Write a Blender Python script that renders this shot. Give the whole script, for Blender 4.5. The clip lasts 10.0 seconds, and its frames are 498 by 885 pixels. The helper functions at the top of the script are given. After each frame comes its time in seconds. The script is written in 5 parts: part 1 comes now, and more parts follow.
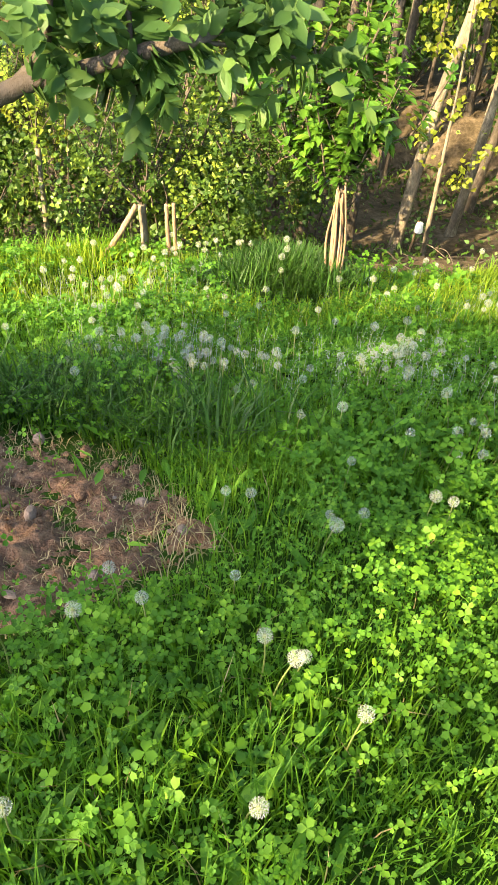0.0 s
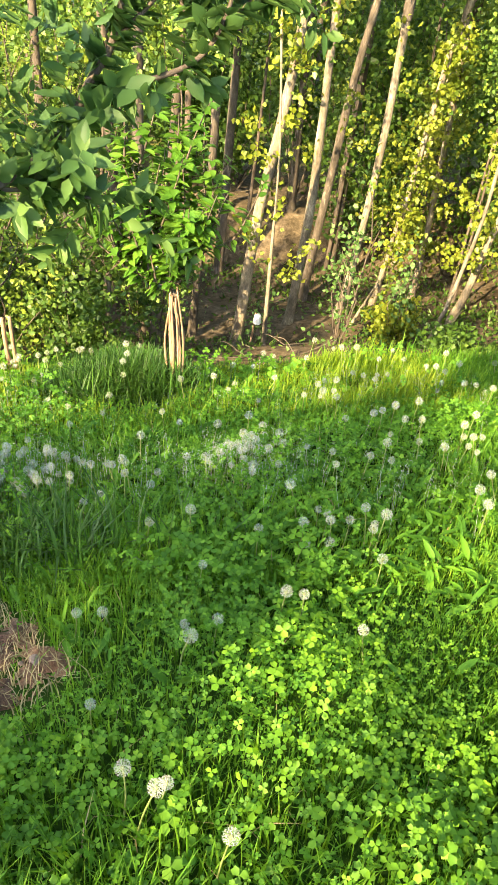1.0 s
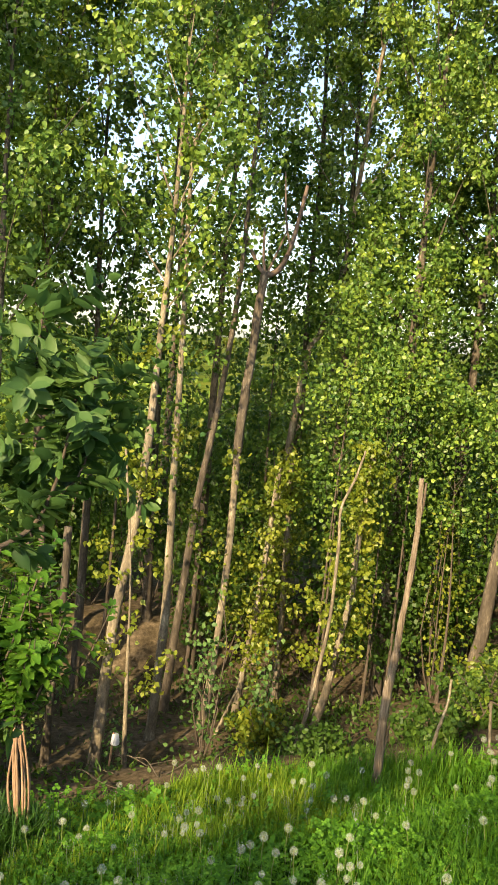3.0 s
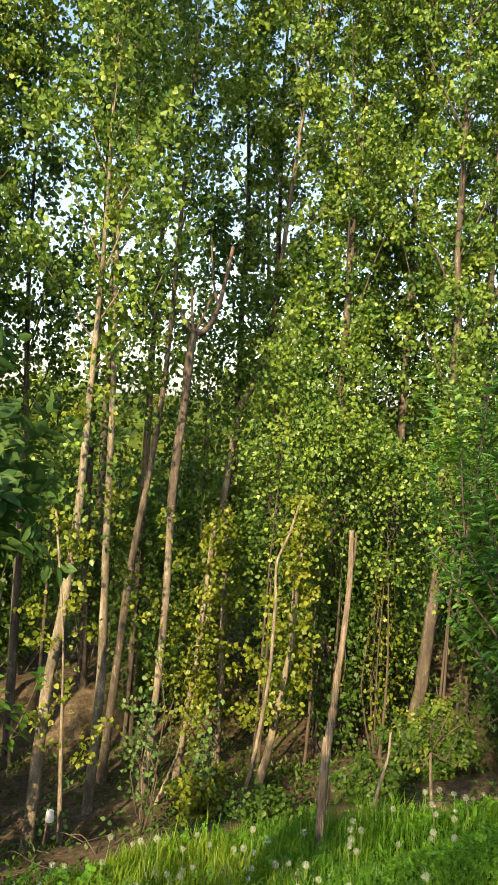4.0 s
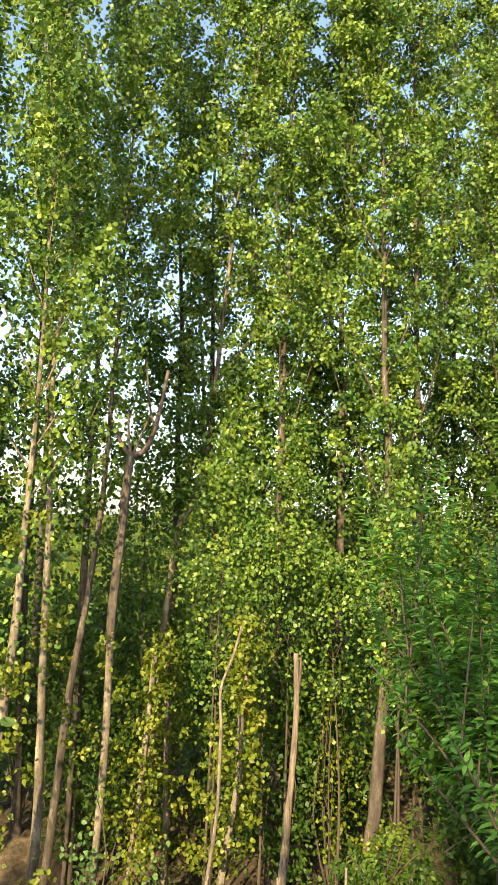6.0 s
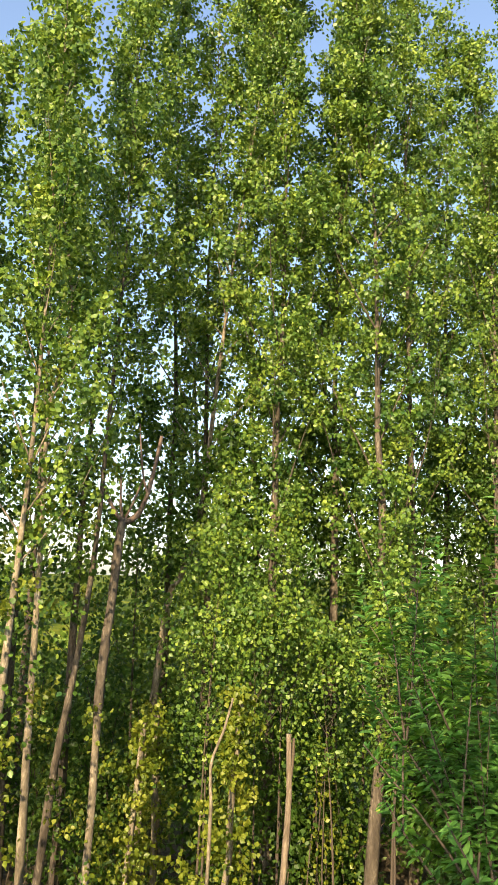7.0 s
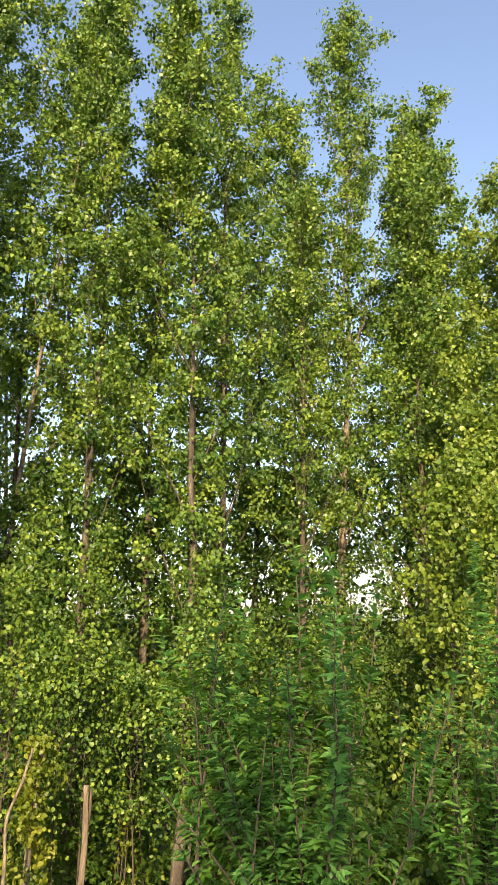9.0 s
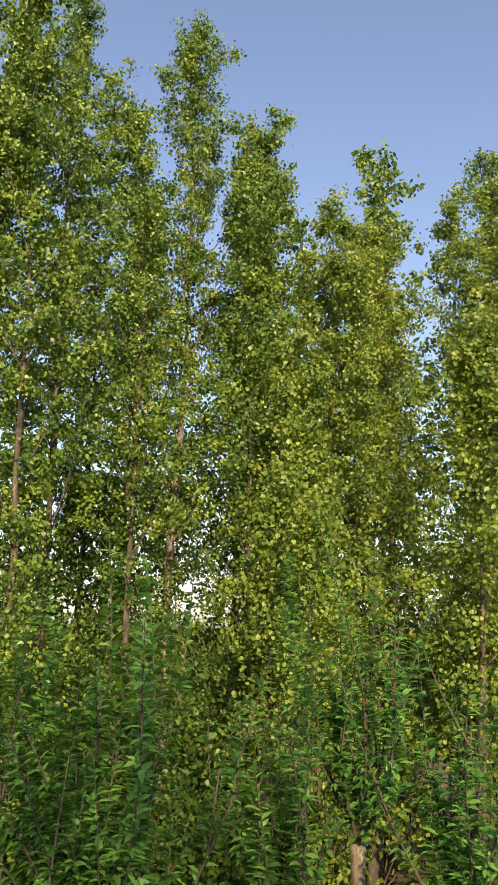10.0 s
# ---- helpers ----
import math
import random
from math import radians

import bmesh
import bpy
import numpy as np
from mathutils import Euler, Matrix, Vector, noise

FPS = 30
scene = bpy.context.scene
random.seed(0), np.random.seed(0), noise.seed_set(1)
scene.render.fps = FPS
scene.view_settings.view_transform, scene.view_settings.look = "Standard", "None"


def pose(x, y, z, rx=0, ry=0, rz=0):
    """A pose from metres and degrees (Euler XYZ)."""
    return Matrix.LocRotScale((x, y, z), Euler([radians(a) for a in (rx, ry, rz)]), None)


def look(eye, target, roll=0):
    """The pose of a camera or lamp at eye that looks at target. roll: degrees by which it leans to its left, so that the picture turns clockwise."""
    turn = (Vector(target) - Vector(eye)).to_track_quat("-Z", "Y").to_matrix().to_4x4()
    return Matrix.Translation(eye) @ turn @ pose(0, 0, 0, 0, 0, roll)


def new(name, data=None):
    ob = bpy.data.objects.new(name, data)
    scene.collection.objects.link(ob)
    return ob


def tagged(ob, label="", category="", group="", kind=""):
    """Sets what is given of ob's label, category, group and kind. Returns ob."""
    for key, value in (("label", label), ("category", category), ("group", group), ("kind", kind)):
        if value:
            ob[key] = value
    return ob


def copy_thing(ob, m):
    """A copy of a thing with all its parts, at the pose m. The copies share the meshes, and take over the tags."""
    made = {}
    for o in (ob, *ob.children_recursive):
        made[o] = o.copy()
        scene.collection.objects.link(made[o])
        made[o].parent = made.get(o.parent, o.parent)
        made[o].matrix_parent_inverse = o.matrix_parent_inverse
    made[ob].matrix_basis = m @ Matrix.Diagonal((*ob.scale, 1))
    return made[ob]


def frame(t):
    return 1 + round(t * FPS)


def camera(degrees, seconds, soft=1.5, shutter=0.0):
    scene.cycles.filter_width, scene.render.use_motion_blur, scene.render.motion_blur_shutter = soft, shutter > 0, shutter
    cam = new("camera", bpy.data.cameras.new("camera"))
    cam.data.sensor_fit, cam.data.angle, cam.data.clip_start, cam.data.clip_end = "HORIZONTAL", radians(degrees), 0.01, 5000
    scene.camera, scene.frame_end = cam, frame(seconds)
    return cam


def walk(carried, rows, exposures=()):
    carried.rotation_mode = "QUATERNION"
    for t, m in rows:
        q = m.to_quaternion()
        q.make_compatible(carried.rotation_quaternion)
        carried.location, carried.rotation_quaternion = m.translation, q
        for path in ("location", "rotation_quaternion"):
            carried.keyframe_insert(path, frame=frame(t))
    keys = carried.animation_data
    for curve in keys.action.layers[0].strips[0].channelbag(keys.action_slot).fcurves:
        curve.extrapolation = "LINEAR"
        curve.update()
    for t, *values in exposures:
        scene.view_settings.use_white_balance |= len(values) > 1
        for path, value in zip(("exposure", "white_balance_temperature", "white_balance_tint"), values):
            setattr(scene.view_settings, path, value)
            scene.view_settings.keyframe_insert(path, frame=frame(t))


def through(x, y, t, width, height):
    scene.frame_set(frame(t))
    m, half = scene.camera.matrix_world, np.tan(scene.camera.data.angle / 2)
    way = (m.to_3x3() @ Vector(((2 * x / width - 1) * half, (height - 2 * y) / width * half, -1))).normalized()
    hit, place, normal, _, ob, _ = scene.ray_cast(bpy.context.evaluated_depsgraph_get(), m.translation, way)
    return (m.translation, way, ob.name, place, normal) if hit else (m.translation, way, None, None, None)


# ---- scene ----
EXPOSURES = [(0.0, 2.58, 7800, 11), (1.0, 2.7, 7800, 11), (2.5, 1.62, 7700, 11), (4.5, 1.34, 7600, 12), (5.5, 1.53, 7500, 12), (7.5, 1.33, 7500, 13), (9.0, 1.25, 7500, 16), (10.0, 0.87, 7500, 20)]
cam = camera(34.6, 10.0, soft=0.9)
# seconds, place of the eye, a place it looks at (m), roll (degrees)
PATH = [
    (0, (0.155, 0.008, 1.57), (0.091, 1.469, 0.206), 4.7),
    (0.5, (0.196, 0.025, 1.596), (0.262, 1.522, 0.271), 5.1),
    (1, (0.233, 0.037, 1.639), (0.486, 1.638, 0.468), 5.8),
    (1.5, (0.245, 0.041, 1.689), (0.597, 1.766, 0.74), 5.6),
    (2, (0.253, 0.04, 1.732), (0.65, 1.846, 0.969), 5.4),
    (2.5, (0.283, 0.058, 1.758), (0.773, 1.941, 1.295), 4.9),
    (2.7, (0.29, 0.06, 1.761), (0.816, 1.955, 1.396), 4.6),
    (3.8, (0.344, 0.047, 1.761), (1.016, 1.928, 1.665), 3.0),
    (4, (0.35, 0.042, 1.762), (1.064, 1.908, 1.665), 2.8),
    (4.5, (0.355, 0.038, 1.766), (1.24, 1.829, 1.677), 2.6),
    (5, (0.348, 0.016, 1.778), (1.317, 1.765, 1.805), 0.9),
    (5.5, (0.329, 0.004, 1.79), (1.268, 1.765, 1.928), -0.2),
    (5.7, (0.326, 0.003, 1.795), (1.207, 1.791, 1.955), -0.0),
    (6.8, (0.338, 0.03, 1.899), (1.161, 1.828, 2.205), 0.9),
    (7, (0.338, 0.032, 1.907), (1.187, 1.81, 2.251), 1.2),
    (7.5, (0.329, 0.025, 1.926), (1.184, 1.785, 2.342), 1.6),
    (8, (0.325, 0.0, 1.935), (1.257, 1.712, 2.385), 1.2),
    (8.5, (0.338, -0.025, 1.941), (1.406, 1.609, 2.374), 0.9),
    (9, (0.359, -0.064, 1.947), (1.579, 1.459, 2.388), 0.2),
    (9.5, (0.385, -0.097, 1.952), (1.754, 1.291, 2.4), 0.0),
    (10, (0.413, -0.144, 1.956), (1.917, 1.092, 2.414), 0.3),
]
walk(cam, [(t, look(*row)) for t, *row in PATH], EXPOSURES)

# ---- light ----
SUN_AZIMUTH, SUN_ELEVATION = 222.0, 29.0   # degrees clockwise from +y, degrees up
sun = new("sun", bpy.data.lights.new("sun", "SUN"))
sun.data.energy, sun.data.angle, sun.data.color = 4.5, radians(0.8), (1.0, 0.82, 0.54)
_a, _e = radians(SUN_AZIMUTH), radians(SUN_ELEVATION)
sun.matrix_world = look((0, 0, 30), (-30 * math.sin(_a) * math.cos(_e), -30 * math.cos(_a) * math.cos(_e), 30 - 30 * math.sin(_e)))
world = bpy.data.worlds.new("sky")
scene.world = world
world.use_nodes = True
_n = world.node_tree.nodes
_sky = _n.new("ShaderNodeTexSky")
_sky.sky_type, _sky.sun_disc = "NISHITA", False
_sky.sun_elevation, _sky.sun_rotation = radians(SUN_ELEVATION), radians(SUN_AZIMUTH)
_sky.dust_density, _sky.air_density, _sky.ozone_density = 1.6, 1.0, 2.4
_n["Background"].inputs[1].default_value = 0.15
world.node_tree.links.new(_sky.outputs[0], _n["Background"].inputs[0])


# ---- materials ----
def ramp(nt, stops):
    r = nt.nodes.new("ShaderNodeValToRGB")
    e = r.color_ramp.elements
    while len(e) < len(stops):
        e.new(0.5)
    for el, (p, c) in zip(e, stops):
        el.position, el.color = p, (*c, 1)
    return r


def tex_noise(nt, scale, detail=4.0, rough=0.6, coords="Object"):
    tc, n = nt.nodes.new("ShaderNodeTexCoord"), nt.nodes.new("ShaderNodeTexNoise")
    n.inputs["Scale"].default_value, n.inputs["Detail"].default_value, n.inputs["Roughness"].default_value = scale, detail, rough
    nt.links.new(tc.outputs[coords], n.inputs["Vector"])
    return n


def leaf_material(name, dark, mid, light, through=0.4, rough=0.5, patch=0.8, jitter=0.5, drift=0.9):
    """Leaves: each its own green, drifting from clump to clump, some light passing through the blade."""
    m = bpy.data.materials.new(name)
    m.use_nodes = True
    nt, lk = m.node_tree, m.node_tree.links
    p = nt.nodes["Principled BSDF"]
    geo = nt.nodes.new("ShaderNodeNewGeometry")
    n = tex_noise(nt, patch, 2.0)
    add = nt.nodes.new("ShaderNodeMath")
    add.operation = "MULTIPLY_ADD"
    add.inputs[1].default_value = jitter
    lk.new(geo.outputs["Random Per Island"], add.inputs[0])
    sub = nt.nodes.new("ShaderNodeMath")
    sub.operation = "MULTIPLY_ADD"
    sub.inputs[1].default_value, sub.inputs[2].default_value = drift, 0.5 - 0.5 * drift - 0.5 * jitter
    lk.new(n.outputs["Fac"], sub.inputs[0])
    lk.new(sub.outputs[0], add.inputs[2])
    r = ramp(nt, [(0.1, dark), (0.5, mid), (0.95, light)])
    lk.new(add.outputs[0], r.inputs[0])
    lk.new(r.outputs[0], p.inputs["Base Color"])
    p.inputs["Roughness"].default_value = rough
    p.inputs["Specular IOR Level"].default_value = 0.36
    t = nt.nodes.new("ShaderNodeBsdfTranslucent")
    hs = nt.nodes.new("ShaderNodeHueSaturation")
    hs.inputs["Hue"].default_value, hs.inputs["Saturation"].default_value, hs.inputs["Value"].default_value = 0.487, 1.03, 1.5
    lk.new(r.outputs[0], hs.inputs["Color"])
    lk.new(hs.outputs[0], t.inputs["Color"])
    mix = nt.nodes.new("ShaderNodeMixShader")
    mix.inputs[0].default_value = through
    lk.new(p.outputs[0], mix.inputs[1])
    lk.new(t.outputs[0], mix.inputs[2])
    lk.new(mix.outputs[0], nt.nodes["Material Output"].inputs["Surface"])
    return m


def surface(name, stops, scale, rough=0.9, bump=0.5, fine=60.0, stretch=(1, 1, 1), depth=0.02):
    """Bark, wood, soil, stone: colour at two scales with relief."""
    m = bpy.data.materials.new(name)
    m.use_nodes = True
    nt, lk = m.node_tree, m.node_tree.links
    p = nt.nodes["Principled BSDF"]
    a, b = tex_noise(nt, scale, 6.0), tex_noise(nt, fine, 4.0)
    mp = nt.nodes.new("ShaderNodeMapping")
    mp.inputs["Scale"].default_value = stretch
    tc = nt.nodes.new("ShaderNodeTexCoord")
    lk.new(tc.outputs["Object"], mp.inputs["Vector"])
    lk.new(mp.outputs[0], a.inputs["Vector"])
    lk.new(mp.outputs[0], b.inputs["Vector"])
    mx = nt.nodes.new("ShaderNodeMath")
    mx.operation = "MULTIPLY_ADD"
    mx.inputs[1].default_value = 0.36
    lk.new(b.outputs["Fac"], mx.inputs[0])
    sc = nt.nodes.new("ShaderNodeMath")
    sc.operation = "MULTIPLY"
    sc.inputs[1].default_value = 0.6
    lk.new(a.outputs["Fac"], sc.inputs[0])
    lk.new(sc.outputs[0], mx.inputs[2])
    r = ramp(nt, stops)
    lk.new(mx.outputs[0], r.inputs[0])
    lk.new(r.outputs[0], p.inputs["Base Color"])
    p.inputs["Roughness"].default_value = rough
    bp = nt.nodes.new("ShaderNodeBump")
    bp.inputs["Strength"].default_value, bp.inputs["Distance"].default_value = bump, depth
    lk.new(mx.outputs[0], bp.inputs["Height"])
    lk.new(bp.outputs[0], p.inputs["Normal"])
    return m


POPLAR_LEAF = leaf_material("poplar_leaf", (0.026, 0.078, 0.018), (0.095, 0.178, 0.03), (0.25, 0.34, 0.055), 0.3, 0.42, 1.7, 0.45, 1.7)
OLD_APPLE_LEAF = leaf_material("old_apple_leaf", (0.022, 0.07, 0.018), (0.054, 0.125, 0.032), (0.12, 0.21, 0.055), 0.42, 0.55, 2.0)
# young yellow-green growth, with the low sun also put into its colour
SUN_TINTED_YELLOW = leaf_material("sun_tinted_yellow_leaf", (0.055, 0.1, 0.012), (0.155, 0.2, 0.022), (0.3, 0.32, 0.055), 0.38, 0.45, 2.0, 0.45, 1.3)
# yellower, paler copy of the poplar leaf, sunlight put into its green
SUN_TINTED_LEAF = leaf_material("sun_tinted_poplar_leaf", (0.043, 0.1, 0.017), (0.125, 0.2, 0.028), (0.265, 0.325, 0.06), 0.33, 0.44, 1.7, 0.45, 1.6)
CHERRY_LEAF = leaf_material("cherry_leaf", (0.03, 0.10, 0.014), (0.075, 0.19, 0.025), (0.17, 0.32, 0.045), 0.42, 0.36, 2.0)
APPLE_LEAF = leaf_material("apple_leaf", (0.04, 0.14, 0.03), (0.1, 0.265, 0.06), (0.22, 0.42, 0.1), 0.42, 0.36, 2.0, 0.6)
SILVER_LEAF = leaf_material("silver_leaf", (0.045, 0.11, 0.03), (0.08, 0.17, 0.045), (0.14, 0.24, 0.07), 0.35, 0.55, 2.0)
# leaf green darkened to stand in for shade on undergrowth the sun reaches
SHADE_TINTED_LEAF = leaf_material("shade_tinted_leaf", (0.022, 0.06, 0.011), (0.05, 0.112, 0.017), (0.115, 0.19, 0.028), 0.4, 0.5, 0.8)
# drier, yellower grass, with the far meadow's warm sun tinted in
SUN_TINTED_BLADE = leaf_material("sun_tinted_grass_blade", (0.06, 0.14, 0.01), (0.14, 0.245, 0.016), (0.29, 0.39, 0.035), 0.48, 0.62, 1.1)
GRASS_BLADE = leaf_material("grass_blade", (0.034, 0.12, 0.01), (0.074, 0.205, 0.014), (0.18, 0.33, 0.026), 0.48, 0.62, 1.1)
DARK_BLADE = leaf_material("rank_grass_blade", (0.012, 0.05, 0.008), (0.03, 0.095, 0.012), (0.07, 0.16, 0.02), 0.32, 0.5, 1.1)
DRY_BLADE = leaf_material("dry_grass_blade", (0.2, 0.15, 0.07), (0.3, 0.24, 0.12), (0.42, 0.36, 0.2), 0.3, 0.6, 2.0)
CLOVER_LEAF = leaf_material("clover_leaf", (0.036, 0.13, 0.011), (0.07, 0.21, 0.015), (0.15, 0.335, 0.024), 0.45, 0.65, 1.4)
# paler copy of the clover leaf, with a sunny patch put into colour
SUN_TINTED_CLOVER = leaf_material("sun_tinted_clover_leaf", (0.055, 0.165, 0.012), (0.105, 0.255, 0.017), (0.18, 0.35, 0.026), 0.45, 0.6, 1.4)
PALE_BARK = surface("pale_poplar_bark", [(0.3, (0.05, 0.041, 0.028)), (0.44, (0.12, 0.1, 0.07)), (0.53, (0.2, 0.17, 0.12)), (0.6, (0.33, 0.29, 0.215))], 8.0, 0.9, 0.9, 50.0, (1, 1, 0.4))
GREY_BARK = surface("grey_brown_bark", [(0.3, (0.022, 0.018, 0.013)), (0.46, (0.062, 0.05, 0.037)), (0.55, (0.1, 0.083, 0.062)), (0.6, (0.19, 0.16, 0.12))], 9.0, 0.95, 1.0, 48.0, (1, 1, 0.35))
DARK_BARK = surface("dark_bark", [(0.3, (0.03, 0.023, 0.018)), (0.6, (0.09, 0.07, 0.052)), (0.75, (0.15, 0.12, 0.09))], 8.0, 0.9, 0.8, 60.0, (1, 1, 0.4))
PINK_BARK = surface("pinkish_grey_bark", [(0.3, (0.045, 0.03, 0.022)), (0.5, (0.12, 0.086, 0.066)), (0.7, (0.21, 0.16, 0.125))], 10.0, 0.9, 0.8, 70.0, (1, 1, 0.4))
STICK_WOOD = surface("weathered_stick", [(0.3, (0.1, 0.06, 0.035)), (0.5, (0.24, 0.155, 0.095)), (0.7, (0.42, 0.3, 0.2))], 16.0, 0.9, 0.6, 90.0, (1, 1, 0.25))
DEAD_WOOD = surface("dead_wood", [(0.32, (0.036, 0.027, 0.018)), (0.46, (0.125, 0.095, 0.066)), (0.55, (0.22, 0.175, 0.125)), (0.62, (0.38, 0.31, 0.225))], 22.0, 0.95, 1.0, 110.0, (1, 1, 0.12))
CUT_WOOD = surface("cut_wood", [(0.3, (0.1, 0.06, 0.042)), (0.6, (0.18, 0.115, 0.085)), (0.75, (0.25, 0.175, 0.13))], 20.0, 0.85, 0.4)
SOIL = surface("red_brown_soil", [(0.3, (0.035, 0.019, 0.013)), (0.47, (0.15, 0.08, 0.045)), (0.68, (0.34, 0.195, 0.11))], 13.0, 0.97, 1.0, 90.0, depth=0.03)
STONE = surface("stone", [(0.3, (0.16, 0.105, 0.08)), (0.7, (0.3, 0.22, 0.175))], 14.0, 0.9, 0.5)
DOWN = bpy.data.materials.new("seed_down")
DOWN.use_nodes = True
_p = DOWN.node_tree.nodes["Principled BSDF"]
_p.inputs["Base Color"].default_value, _p.inputs["Roughness"].default_value = (0.42, 0.47, 0.4, 1), 0.9
_t, _m = DOWN.node_tree.nodes.new("ShaderNodeBsdfTransparent"), DOWN.node_tree.nodes.new("ShaderNodeMixShader")
_m.inputs[0].default_value = 0.52  # fine hairs with air between them
DOWN.node_tree.links.new(_t.outputs[0], _m.inputs[1])
DOWN.node_tree.links.new(_p.outputs[0], _m.inputs[2])
DOWN.node_tree.links.new(_m.outputs[0], DOWN.node_tree.nodes["Material Output"].inputs["Surface"])
STALK = leaf_material("stalk", (0.1, 0.13, 0.04), (0.15, 0.2, 0.06), (0.22, 0.24, 0.1), 0.2)
WHITE_PLASTIC = surface("white_plastic", [(0.3, (0.7, 0.7, 0.68)), (0.7, (0.82, 0.82, 0.8))], 30.0, 0.5, 0.1)

# ground: damp soil under the meadow, bare terraces along the stream, grass on the far hill
GROUND = bpy.data.materials.new("meadow_ground")
GROUND.use_nodes = True
_nt, _lk = GROUND.node_tree, GROUND.node_tree.links
_geo = _nt.nodes.new("ShaderNodeNewGeometry")
_sep = _nt.nodes.new("ShaderNodeSeparateXYZ")
_lk.new(_geo.outputs["Position"], _sep.inputs[0])
_soil_n, _fine_n = tex_noise(_nt, 1.6, 8.0, 0.65), tex_noise(_nt, 14.0, 6.0, 0.65)
_mix_n = _nt.nodes.new("ShaderNodeMath")
_mix_n.operation = "MULTIPLY_ADD"
_mix_n.inputs[1].default_value = 0.5
_half = _nt.nodes.new("ShaderNodeMath")
_half.operation = "MULTIPLY"
_half.inputs[1].default_value = 0.5
_lk.new(_soil_n.outputs["Fac"], _half.inputs[0])
_lk.new(_fine_n.outputs["Fac"], _mix_n.inputs[0])
_lk.new(_half.outputs[0], _mix_n.inputs[2])
_near = ramp(_nt, [(0.35, (0.014, 0.034, 0.006)), (0.6, (0.035, 0.075, 0.01))])
_bank = ramp(_nt, [(0.35, (0.035, 0.029, 0.018)), (0.5, (0.085, 0.067, 0.044)), (0.68, (0.19, 0.15, 0.105))])
_hill = ramp(_nt, [(0.36, (0.022, 0.048, 0.006)), (0.5, (0.068, 0.098, 0.01)), (0.64, (0.15, 0.165, 0.02))])
for _r in (_near, _bank):
    _lk.new(_mix_n.outputs[0], _r.inputs[0])
_lk.new(tex_noise(_nt, 0.22, 9.0, 0.72).outputs["Fac"], _hill.inputs[0])


def _step(lo, hi):
    """0 to 1 along y, frayed by the noise."""
    w = _nt.nodes.new("ShaderNodeMath")
    w.operation = "MULTIPLY_ADD"
    w.inputs[1].default_value = 1.5
    _lk.new(_soil_n.outputs["Fac"], w.inputs[0])
    _lk.new(_sep.outputs["Y"], w.inputs[2])
    mr = _nt.nodes.new("ShaderNodeMapRange")
    mr.inputs[1].default_value, mr.inputs[2].default_value = lo + 0.75, hi + 0.75
    _lk.new(w.outputs[0], mr.inputs[0])
    return mr


_m1, _m2 = _nt.nodes.new("ShaderNodeMixRGB"), _nt.nodes.new("ShaderNodeMixRGB")
_lk.new(_step(6.0, 7.2).outputs[0], _m1.inputs[0])
_lk.new(_near.outputs[0], _m1.inputs[1])
_lk.new(_bank.outputs[0], _m1.inputs[2])
_lk.new(_step(15.5, 19.0).outputs[0], _m2.inputs[0])
_lk.new(_m1.outputs[0], _m2.inputs[1])
_lk.new(_hill.outputs[0], _m2.inputs[2])
_p = _nt.nodes["Principled BSDF"]
_lk.new(_m2.outputs[0], _p.inputs["Base Color"])
_p.inputs["Roughness"].default_value, _p.inputs["Specular IOR Level"].default_value = 1.0, 0.04
_bp = _nt.nodes.new("ShaderNodeBump")
_bp.inputs["Strength"].default_value, _bp.inputs["Distance"].default_value = 0.7, 0.05
_lk.new(_mix_n.outputs[0], _bp.inputs["Height"])
_lk.new(_bp.outputs[0], _p.inputs["Normal"])


# ---- mesh helpers ----
def mesh_from(name, verts, faces, mat, smooth=False):
    """A mesh from arrays; faces is an (n, k) array or a list of such arrays."""
    me = bpy.data.meshes.new(name)
    groups = faces if isinstance(faces, list) else [faces]
    groups = [np.asarray(g, dtype=np.int32) for g in groups if len(g)]
    verts = np.asarray(verts, dtype=np.float32)
    me.vertices.add(len(verts))
    me.vertices.foreach_set("co", verts.ravel())
    loops = np.concatenate([g.ravel() for g in groups])
    sizes = np.concatenate([np.full(len(g), g.shape[1], dtype=np.int32) for g in groups])
    me.loops.add(len(loops))
    me.loops.foreach_set("vertex_index", loops)
    me.polygons.add(len(sizes))
    me.polygons.foreach_set("loop_start", np.concatenate([[0], np.cumsum(sizes)[:-1]]).astype(np.int32))
    me.polygons.foreach_set("loop_total", sizes)
    if smooth:
        me.polygons.foreach_set("use_smooth", np.ones(len(sizes), dtype=bool))
    me.materials.append(mat)
    me.update(calc_edges=True)
    me.validate()
    return me


def child(name, me, parent, label=""):
    ob = new(name, me)
    ob.parent = parent
    return tagged(ob, label)


def thing(name, at, label, category, group=""):
    ob = new(name)
    ob.empty_display_size = 0.1
    ob.location = at
    return tagged(ob, label, category, group)


